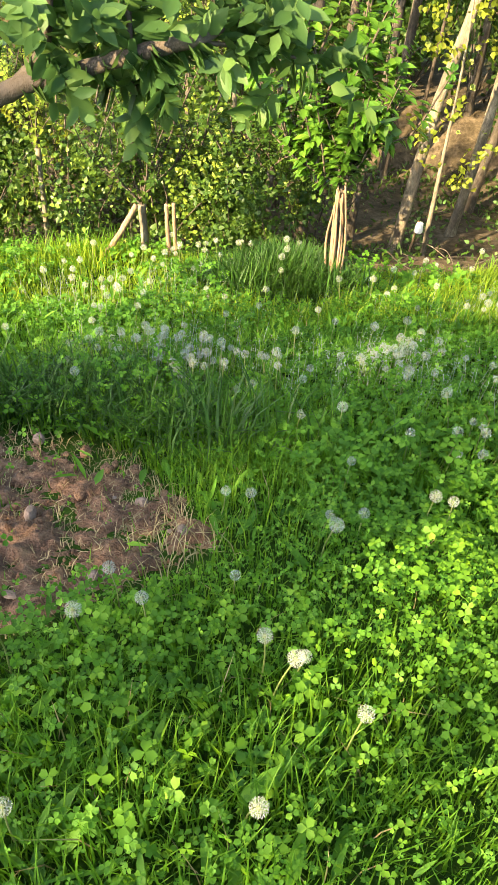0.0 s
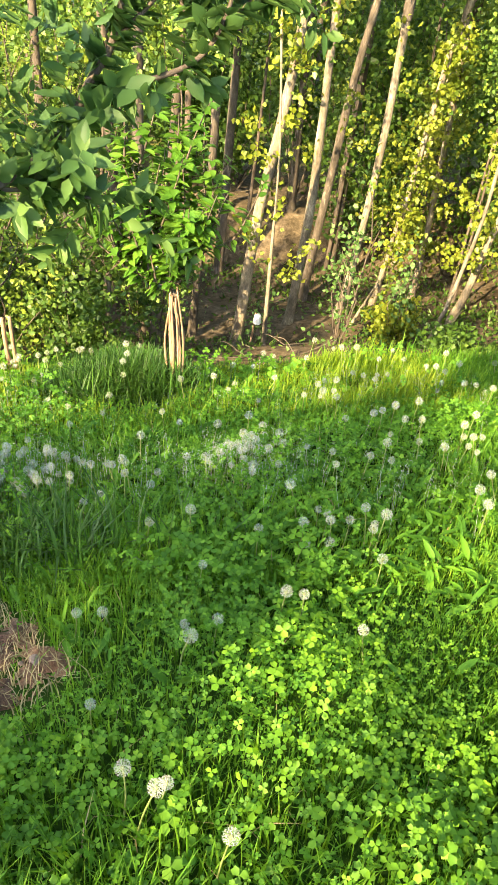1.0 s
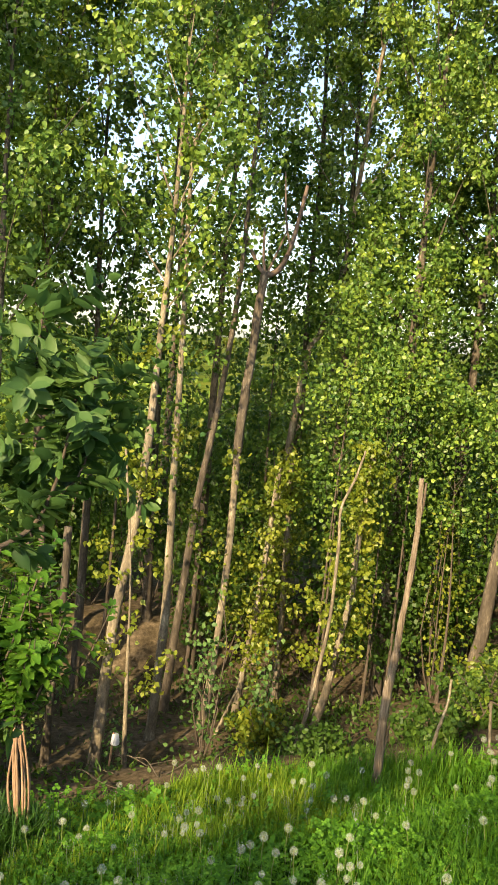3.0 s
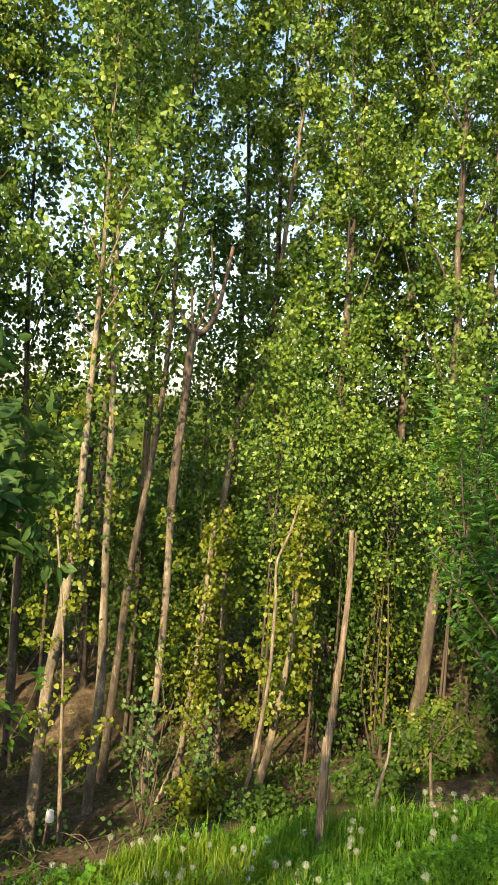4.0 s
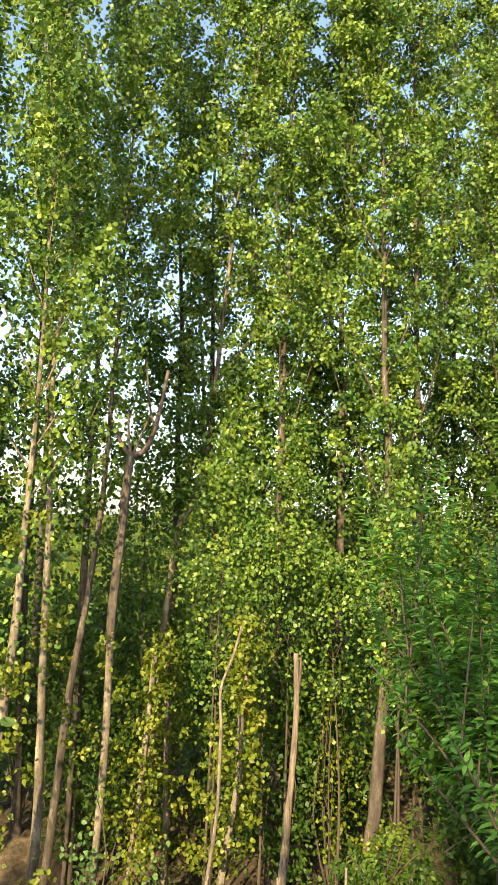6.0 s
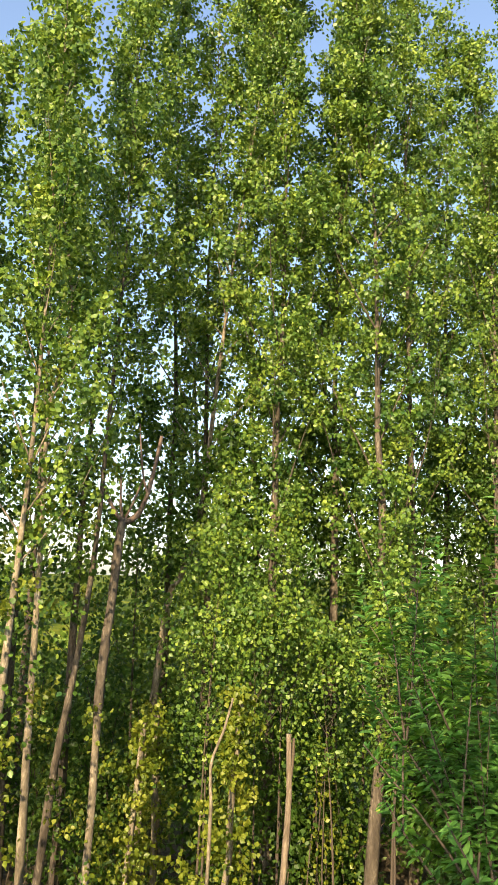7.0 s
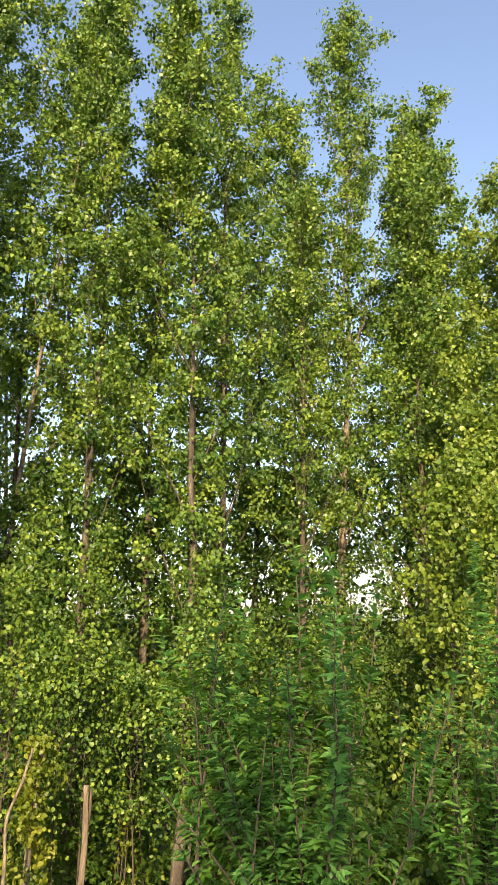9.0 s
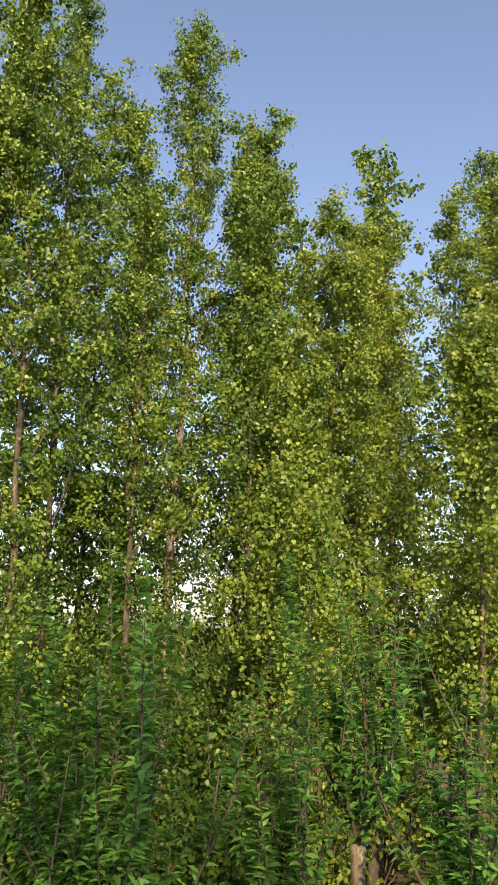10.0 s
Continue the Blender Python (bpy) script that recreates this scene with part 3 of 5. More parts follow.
poplar([(0.85, 13.0, -3.8), (0.8, 13.01, -0.65), (0.75, 13.01, 1.83)], 0.06, 10.2, 1.4, 1.5, 8000, DARK_BARK, POPLAR_LEAF, DARKISH, 26)
poplar([(-1.2, 12.0, -3.9), (-1.3, 12.0, -0.5)], 0.08, 9.4, 1.0, 1.5, 9000, DARK_BARK, POPLAR_LEAF, DARKISH, 27)
poplar([(10.9, 10.5, -3.0), (11.0, 10.5, 2.2), (11.05, 10.5, 3.35), (11.26, 10.5, 5.78), (11.37, 10.5, 7.21), (11.39, 10.5, 9.3), (11.45, 10.5, 12.91)], 0.12, 15.3, 3.2, 2.1, 19000, PALE_BARK, POPLAR_LEAF, "tallest poplar with pale trunk and open spire", 28, limbs=64, lift=1.05)
poplar([(9.05, 11.6, -3.2), (9.1, 11.6, 3.0)], 0.10, 15.0, 2.6, 1.6, 15000, GREY_BARK, POPLAR_LEAF, GREYISH, 29, limbs=50, lift=1.05)
poplar([(10.0, 10.5, -3.0), (10.05, 10.5, 3.0)], 0.09, 12.8, 2.4, 1.3, 11500, GREY_BARK, POPLAR_LEAF, GREYISH, 30, limbs=46, lift=1.05)
poplar([(7.9, 12.4, -3.2), (8.0, 12.4, 3.0)], 0.10, 15.2, 2.8, 1.7, 14500, GREY_BARK, POPLAR_LEAF, GREYISH, 31, limbs=50, lift=1.05)
poplar([(13.0, 8.0, -2.4), (13.3, 7.9, 2.6), (13.41, 7.9, 3.92), (13.86, 7.9, 4.75), (14.28, 7.9, 6.21), (14.5, 7.9, 7.6)], 0.12, 10.3, 0.8, 2.1, 13500, PALE_BARK, SUN_TINTED_LEAF, "broad poplar, sunlight tinted into its yellow-green crown", 32, limbs=38, lift=0.8)
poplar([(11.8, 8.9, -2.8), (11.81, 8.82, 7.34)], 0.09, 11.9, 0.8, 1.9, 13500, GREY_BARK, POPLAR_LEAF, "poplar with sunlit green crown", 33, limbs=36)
poplar([(13.6, 5.4, -1.9), (13.6, 5.2, 3.0)], 0.11, 9.9, 0.5, 1.9, 12500, GREY_BARK, SUN_TINTED_LEAF, GREYISH, 34, limbs=36)
poplar([(15.0, 8.0, -2.0), (15.0, 8.0, 3.0)], 0.1, 10.8, 0.5, 1.9, 10500, GREY_BARK, SUN_TINTED_LEAF, GREYISH, 35)
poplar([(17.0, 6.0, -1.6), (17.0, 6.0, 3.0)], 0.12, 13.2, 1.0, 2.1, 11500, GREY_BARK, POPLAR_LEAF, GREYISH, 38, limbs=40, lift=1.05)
poplar([(10.2, 4.3, -1.2), (10.48, 4.2, 2.3)], 0.07, 6.0, 0.8, 1.1, 7500, GREY_BARK, SUN_TINTED_LEAF, "young poplar with yellow-green crown", 36, size=0.066)
poplar([(7.9, 5.3, -1.6), (7.97, 5.2, 1.3)], 0.055, 3.5, 0.0, 0.42, 2600, GREY_BARK, SUN_TINTED_LEAF, "young poplar with yellow-green crown", 37, size=0.06, limbs=22)


# out of view on the left, added only to shade the crowns behind
poplar([(-3.1, 6.2, -2.3), (-3.1, 6.2, 1.0)], 0.09, 9.2, 2.6, 1.7, 7500, GREY_BARK, POPLAR_LEAF, "unseen tall poplar added on the bank to shade the crowns behind", 39, limbs=40)
for k, (x, y, top, low, n) in enumerate(((3.4, 13.0, 14.0, 4.4, 7500), (5.95, 13.6, 15.6, 5.0, 7000), (5.4, 14.2, 15.8, 2.4, 10500), (1.4, 12.6, 10.6, 1.6, 7500), (6.9, 13.6, 15.6, 2.4, 11500), (11.3, 8.9, 12.0, 0.8, 10500))):
    poplar([(x, y, -3.8), (x + 0.1, y, 1.0)], 0.08, top, low, 1.6, n, GREY_BARK, POPLAR_LEAF, GREYISH, 240 + k)


# upstream crowns, sunlight tinted into the golden leaves, and the ranks filling in behind
for k, (x, y, top, low, reach, n, leaf) in enumerate(((9.3, 6.1, 4.7, -0.4, 0.9, 4200, SUN_TINTED_LEAF), (8.35, 6.2, 3.9, 0.0, 0.5, 2600, SUN_TINTED_LEAF), (10.6, 7.1, 6.6, 0.2, 1.3, 5500, SUN_TINTED_LEAF), (12.0, 6.9, 9.0, 0.6, 1.7, 10500, SUN_TINTED_LEAF), (12.8, 8.3, 10.2, 0.6, 1.7, 9500, SUN_TINTED_LEAF), (10.8, 8.4, 11.2, 1.0, 1.5, 9500, POPLAR_LEAF), (14.6, 6.3, 10.4, 0.6, 1.8, 9500, SUN_TINTED_LEAF), (8.2, 13.2, 13.4, 2.6, 1.6, 8000, POPLAR_LEAF), (10.2, 12.4, 13.8, 2.4, 1.6, 8500, POPLAR_LEAF), (12.4, 10.4, 11.6, 1.6, 1.7, 8500, POPLAR_LEAF))):
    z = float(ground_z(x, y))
    poplar([(x, y, z), (x + 0.08, y - 0.05, z + 2.5)], 0.05 + 0.004 * top, top, low, reach, n, GREY_BARK, leaf, GREYISH if leaf is POPLAR_LEAF else "poplar, sunlight tinted into its yellow-green crown", 270 + k, limbs=32)


# leafy understorey behind the front trunks, its shade put into the leaf colour
for k, (x, y, top, n) in enumerate(((-0.6, 13.2, 4.4, 2800), (0.5, 13.5, 4.8, 2600), (1.9, 13.4, 4.2, 1500), (3.3, 12.9, 3.8, 1300), (4.7, 13.9, 5.2, 3000), (6.0, 13.0, 4.6, 2600), (7.4, 13.2, 5.0, 3000), (8.6, 12.6, 4.8, 3000), (9.7, 12.0, 4.8, 3000), (10.7, 11.6, 5.0, 3000), (11.9, 11.2, 5.0, 2800))):
    z = float(ground_z(x, y))
    poplar([(x, y, z), (x + 0.1, y, z + 2.0)], 0.035, top, 0.4, 1.2, n, DARK_BARK, SHADE_TINTED_LEAF, "slender understorey tree, leaf green darkened for shade", 340 + k, limbs=30, lift=0.7, size=0.08, group="understorey trees")

# unseen low trees added up the slope to shade the meadow and pears
for k, (x, y, top, low, reach, n) in enumerate(((-4.75, -3.6, 4.45, 1.1, 1.15, 1650), (-5.95, -2.5, 3.6, 0.8, 1.0, 1300), (-5.32, -3.05, 4.0, 1.2, 0.6, 600), (-2.6, -3.2, 6.8, 2.3, 1.25, 1200), (-0.95, -3.05, 7.2, 3.2, 1.5, 420))):
    z = float(ground_z(x, y))
    poplar([(x, y, z), (x, y, z + 1.2)], 0.09, top, z + low, reach, n, DARK_BARK, POPLAR_LEAF, "unseen low leafy tree added up the slope to cast shade", 290 + k, lift=0.45, size=0.1, name="unseen_shade_tree", group="orchard trees up the slope")

# leafy young growth standing in front of the older trunks
for k, (x, y, top, n) in enumerate(((4.75, 10.75, 2.9, 1400), (5.4, 10.35, 1.7, 1100), (5.9, 10.6, 3.2, 1500), (5.15, 11.5, 3.7, 1600), (6.5, 10.1, 1.0, 800), (6.95, 9.3, 1.6, 900), (7.05, 9.5, 2.9, 1300))):
    z = float(ground_z(x, y))
    poplar([(x, y, z), (x + 0.05, y, z + 1.5)], 0.025, top, -0.3, 0.75, n, DARK_BARK, POPLAR_LEAF, "slim young poplar with sunlit green leaves", 320 + k, limbs=18, size=0.066)


def pollard():
    """The pale trunk cut at its head, with bare prongs left round the cut."""
    ob = poplar([(2.96, 10.45, -4.3), (3.08, 10.45, -3.11), (3.22, 10.45, -1.24), (3.25, 10.45, 0.3)], 0.07, 0.35, 0.3, 0.5, 0, PALE_BARK, POPLAR_LEAF, "pale poplar pollarded high up, bare prongs round the cut", 41, shoots=130, name="pollard_poplar", taper=0.72)
    o = np.array(ob.location)
    up = smooth_path([np.array(a) - o for a in ((3.25, 10.45, 0.27), (3.29, 10.45, 0.9), (3.36, 10.45, 1.6), (3.43, 10.45, 2.44), (3.47, 10.45, 2.72))], 5)
    rough = Bag()
    rough.add(*tube(up, np.linspace(0.06, 0.05, len(up)), 12, 0.08, 43, ridges=0.06))
    child("upper_trunk", rough.mesh("upper_trunk", GREY_BARK, True), ob, "upper trunk, greyer and darker than the lower")
    prongs = (([(3.45, 10.45, 2.68), (3.36, 10.48, 2.8), (3.22, 10.53, 3.1), (3.16, 10.55, 3.38)], 0.032), ([(3.46, 10.45, 2.68), (3.43, 10.48, 2.95), (3.42, 10.48, 3.28)], 0.024), ([(3.47, 10.45, 2.66), (3.64, 10.4, 2.76), (3.78, 10.36, 3.1), (3.92, 10.32, 3.86)], 0.045), ([(3.48, 10.45, 2.68), (3.6, 10.42, 2.97), (3.72, 10.4, 3.3)], 0.018), ([(3.76, 10.36, 3.05), (3.68, 10.38, 3.4), (3.63, 10.41, 4.02)], 0.018))
    for k, (q, r) in enumerate(prongs):
        p = smooth_path([np.array(a) - o for a in q], 4)
        b = Bag()
        b.add(*tube(p, np.linspace(r, r * 0.55, len(p)), 7, 0.08, k))
        child("prong", b.mesh("prong", PINK_BARK, True), ob, "bare sawn branch stub")


pollard()


# ---- young fruit trees ----
def shoot_leaves(rng, paths, per_metre, length, width, start=0.08, droop=0.25, outward=0.9, rise=0.55):
    """Alternate leaves arching away from each shoot."""
    at, al, nm, ln = [], [], [], []
    for p in paths:
        seg = np.diff(p, axis=0)
        total = np.linalg.norm(seg, axis=1).sum()
        n = max(3, int(total * per_metre))
        for t in np.sort(rng.random(n)) * (1 - start) + start:
            s = min(int(t * (len(p) - 1)), len(p) - 2)
            q = p[s] + seg[s] * (t * (len(p) - 1) - s)
            ax = seg[s] / (np.linalg.norm(seg[s]) + 1e-9)
            r = rng.normal(0, 1, 3)
            r -= ax * (r @ ax)
            r /= np.linalg.norm(r) + 1e-9
            at.append(q)
            al.append(r * outward + ax * rise + rng.normal(0, 0.16, 3) + np.array([0, 0, -0.15]))
            nm.append(ax * 0.9 - r * 0.2 + np.array([0, 0, 0.5]) + rng.normal(0, 0.3, 3))
            ln.append(rng.uniform(0.65, 1.15) * (1 - 0.35 * max(t - 0.75, 0) * 4))
    ln = np.array(ln)
    return leaf_blades(np.array(at), np.array(al), np.array(nm), length * ln, width * ln, 0.18, droop)


def young_tree(name, base, fork_z, radius, limb_ends, shoot_len, shoots_per_limb, per_metre, leaf_len, leaf_wid, leaf, bark, label, seed, lean=(0, 0), group="", upright=0.85, stubs=(), category="tree"):
    """A small fruit tree: short trunk, limbs to the given ends, upright shoots along the limbs, large leaves."""
    rng = np.random.default_rng(seed)
    z0 = float(ground_z(base[0], base[1])) - 0.04
    foot = np.array([base[0], base[1], z0])
    root = thing(name, tuple(foot), label, category, group)
    fork = np.array([base[0] + lean[0], base[1] + lean[1], fork_z])
    mid = (foot + fork) / 2 + rng.normal(0, 0.012, 3)
    tp = smooth_path([foot - foot, mid - foot, fork - foot], 5)
    b = Bag()
    rad = radius * np.linspace(1.15, 0.92, len(tp))
    rad[0] *= 1.25
    rad[-2:] *= 1.12
    b.add(*tube(tp, rad, 12, 0.07, seed, ridges=0.06))
    child("trunk", b.mesh("trunk", bark, True), root)
    shoots = []
    for k, e in enumerate(limb_ends):
        e = np.array(e, float)
        m = (fork + e) / 2 + rng.normal(0, 0.05, 3) + np.array([0, 0, (-0.06 if leaf is CHERRY_LEAF else 0.1) * np.linalg.norm((e - fork)[:2])])
        lp = smooth_path([fork - foot, m - foot, e - foot], 5)
        lb = Bag()
        lb.add(*tube(lp, radius * np.linspace(0.3, 0.09, len(lp)), 7, 0.06, seed + k))
        child("limb", lb.mesh("limb", DARK_BARK, True), root)
        shoots.append(lp)
        for j in range(shoots_per_limb):
            t = 0.12 + 0.88 * (j + rng.random()) / shoots_per_limb
            q = lp[min(int(t * (len(lp) - 1)), len(lp) - 1)]
            fan = 0.26 if leaf is APPLE_LEAF else 0.45
            d = unit(np.array([rng.normal(0, fan), rng.normal(0, fan), upright]) + 0.35 * unit(e - fork))
            L = shoot_len * rng.uniform(0.6, 1.2)
            path = [q]
            for _ in range(4):
                d = unit(d + rng.normal(0, 0.07, 3) + np.array([0, 0, 0.06]))
                path.append(path[-1] + d * L / 4)
            shoots.append(np.array(path))
    tw = Bag()
    for k, p in enumerate(shoots[len(limb_ends):] or shoots):
        tw.add(*tube(p, np.linspace(0.009, 0.003, len(p)), 4, 0.0, k, False))
    tagged(child("twig", tw.mesh("twig", DARK_BARK, True), root), kind="stuff")
    vs, fs = shoot_leaves(rng, shoots, per_metre, leaf_len, leaf_wid, 0.08, *((0.42, 0.85, 0.75) if leaf is APPLE_LEAF else (0.3, 0.9, 0.5)))
    tagged(child("foliage", mesh_from("foliage", vs, fs, leaf), root), kind="stuff")
    for k, (q, r) in enumerate(stubs):
        sb = Bag()
        sp = smooth_path([np.array(a) - foot for a in q], 4)
        sb.add(*tube(sp, np.linspace(r, r * 0.75, len(sp)), 8, 0.06, k + 5))
        child("pruned_stub", sb.mesh("pruned_stub", CUT_WOOD, True), root, "freshly pruned pinkish branch stub")
    return root


# pruned pears by the meadow edge, their long shoots standing up
young_tree("pear_tree", (3.705, 3.52), -0.24, 0.043, [(3.05, 4.1, 1.0), (3.25, 3.85, 1.5), (3.55, 3.55, 1.7), (3.85, 3.3, 1.5), (4.1, 2.95, 1.1), (3.55, 4.0, 0.9), (3.2, 3.55, 0.7), (4.0, 3.6, 1.0), (3.6, 3.2, 0.7), (3.05, 4.15, 1.35), (3.1, 4.0, 0.75), (3.3, 3.85, 0.9)], 1.35, 4, 70, 0.088, 0.041, APPLE_LEAF, PINK_BARK, "pruned pear tree with pinkish trunk and long leafy upright shoots", 51, (0.01, 0.01), "young fruit trees", 1.35,
           stubs=[([(3.73, 3.52, -0.27), (3.8, 3.5, -0.21), (3.9, 3.48, -0.15), (4.0, 3.46, -0.05)], 0.018), ([(3.7, 3.52, -0.28), (3.665, 3.52, -0.1), (3.66, 3.53, 0.03), (3.67, 3.54, 0.24)], 0.03), ([(3.72, 3.52, -0.26), (3.74, 3.53, -0.1), (3.745, 3.54, 0.04)], 0.024), ([(3.74, 3.53, -0.1), (3.86, 3.52, -0.03), (4.04, 3.5, 0.02)], 0.015)])
young_tree("pear_tree", (5.92, 3.32), 0.42, 0.055, [(5.3, 3.5, 1.4), (5.7, 3.1, 1.6), (6.2, 3.0, 1.5), (5.8, 3.8, 1.4), (5.4, 2.7, 1.1), (6.5, 3.5, 1.2), (5.6, 3.3, 0.9)], 1.2, 5, 66, 0.088, 0.041, APPLE_LEAF, PALE_BARK, "pear tree cut off at chest height with new leafy shoots", 52, (0, 0), "young fruit trees", 1.3)
young_tree("pear_tree", (5.0, 2.05), -0.1, 0.05, [(4.7, 2.4, 1.0), (5.1, 2.0, 1.4), (5.4, 1.7, 1.2), (5.3, 2.4, 1.2), (4.8, 1.8, 0.8), (5.5, 2.2, 0.8)], 0.95, 6, 62, 0.088, 0.041, APPLE_LEAF, GREY_BARK, "young pear tree with long narrow leaves in shade", 53, (0, 0), "young fruit trees")
young_tree("pear_tree", (4.75, 3.25), -0.2, 0.04, [(4.5, 3.5, 0.9), (4.9, 3.1, 1.2), (4.7, 2.9, 0.8), (5.1, 3.4, 1.1), (4.6, 3.2, 0.5)], 0.9, 6, 62, 0.088, 0.041, APPLE_LEAF, GREY_BARK, "young pear tree with long narrow leaves in shade", 54, (0, 0), "young fruit trees")
# cherries with broad glossy leaves
young_tree("cherry_tree", (4.70, 4.85), 0.0, 0.03, [(3.96, 5.37, 1.6), (4.17, 5.22, 1.1), (4.39, 5.04, -0.1), (4.82, 4.65, 1.8), (4.6, 4.87, 0.35), (4.07, 5.29, 0.72), (4.6, 4.9, 1.3), (5.1, 4.7, 1.2), (4.35, 5.1, 0.4)], 0.5, 8, 75, 0.115, 0.062, CHERRY_LEAF, GREY_BARK, "young cherry tree with broad glossy drooping leaves", 55, (-0.02, 0.02), "young fruit trees", 0.5)
cherry = young_tree("cherry_tree", (0.43, 5.04), -0.74, 0.026, [(-0.19, 5.16, -0.02), (0.10, 5.17, 0.0), (0.12, 5.1, -0.62), (0.41, 5.16, 0.12), (0.66, 5.14, -0.15), (0.84, 5.12, -0.38), (0.25, 5.25, -0.2), (-0.12, 5.1, -0.35), (0.05, 5.1, 0.1), (0.42, 5.12, 0.25), (-0.3, 5.2, -0.3)], 0.55, 6, 52, 0.105, 0.054, CHERRY_LEAF, GREY_BARK, "young cherry with broad glossy leaves and bundled sticks round it", 56, (-0.02, 0.0), "young fruit trees", 1.1)
for k in range(13):
    # sticks tied round the young trunk, spread at the foot
    rr = np.random.default_rng(560 + k)
    a = k * 0.97
    foot = np.array(cherry.location)
    top = np.array([0.40 + 0.025 * math.cos(a), 5.0 + 0.025 * math.sin(a), -0.74 + rr.uniform(-0.16, 0.05)])
    bot = np.array([0.44 + rr.uniform(0.015, 0.045) * math.cos(a), 5.0 + 0.04 * math.sin(a), 0.0])
    bot[2] = float(ground_z(bot[0], bot[1])) - 0.03
    st = Bag()
    pth = smooth_path([bot - foot, (bot + top) / 2 - foot + 0.018 * np.array([math.cos(a), math.sin(a), 0]) + rr.normal(0, 0.016, 3), top - foot], 4)
    st.add(*tube(pth, np.linspace(0.0095, 0.006, len(pth)), 7, 0.12, k))
    child("stick", st.mesh("stick", STICK_WOOD, True), cherry, "weathered brown stick")
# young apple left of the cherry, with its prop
young_tree("apple_tree", (-1.09, 5.87), -1.46, 0.03, [(-1.55, 5.95, -0.6), (-1.22, 6.1, -0.44), (-0.8, 5.95, -0.6), (-1.87, 6.1, -0.93), (-0.65, 6.1, -1.0), (-1.14, 5.8, -0.76), (-1.5, 5.8, -1.1)], 0.5, 10, 75, 0.055, 0.03, SHADE_TINTED_LEAF, PALE_BARK, "small apple tree with forked pale trunk", 57, (-0.03, 0.02), "young fruit trees", 0.7)
young_tree("apple_tree", (-2.6, 8.2), -2.2, 0.04, [(-3.1, 8.2, -1.2), (-2.6, 8.4, -0.8), (-2.1, 8.2, -1.0), (-2.9, 7.8, -1.6), (-2.2, 7.9, -1.7)], 0.7, 10, 60, 0.065, 0.036, SUN_TINTED_YELLOW, DARK_BARK, "small apple tree, sunlight tinted into its yellow-green leaves", 58, (0, 0), "young fruit trees", 0.7)
young_tree("apple_tree", (-0.2, 8.0), -2.0, 0.04, [(-0.6, 8.0, -1.2), (-0.2, 8.2, -0.9), (0.2, 8.0, -1.1), (-0.7, 7.8, -1.8), (0.2, 7.8, -1.7)], 0.55, 9, 60, 0.07, 0.04, SHADE_TINTED_LEAF, GREY_BARK, "small apple tree among undergrowth", 59, (0, 0), "young fruit trees", 0.7)
# slender young trees with pale stems behind them
for k, (x, y) in enumerate(((-1.75, 8.3), (-2.55, 7.6), (-1.4, 9.9), (-0.75, 9.2))):
    young_tree("young_tree", (x, y), -2.0 + 0.15 * k, 0.028, [(x - 0.4, y, -0.7), (x + 0.35, y + 0.1, -0.6), (x, y + 0.2, -0.2), (x - 0.2, y - 0.2, -1.1), (x + 0.25, y - 0.15, -1.2)], 0.6, 9, 60, 0.06, 0.036, SUN_TINTED_LEAF, PALE_BARK, "slender young tree with pale stem and sun-tinted leaves", 600 + k, (0.03, 0), "young trees on the bank", 0.8)
# sapling with a thin white stem
young_tree("sapling", (3.96, 5.09), -0.85, 0.0125, [(3.76, 5.23, -0.75), (3.96, 5.09, -0.5), (4.25, 4.85, -0.55), (4.08, 4.99, -0.35), (3.84, 5.17, -1.0), (4.15, 5.0, -0.9)], 0.28, 6, 70, 0.048, 0.034, SUN_TINTED_LEAF, PALE_BARK, "sapling with thin pale stem and yellow-green leaves", 60, (-0.04, 0.05), "", 0.6)


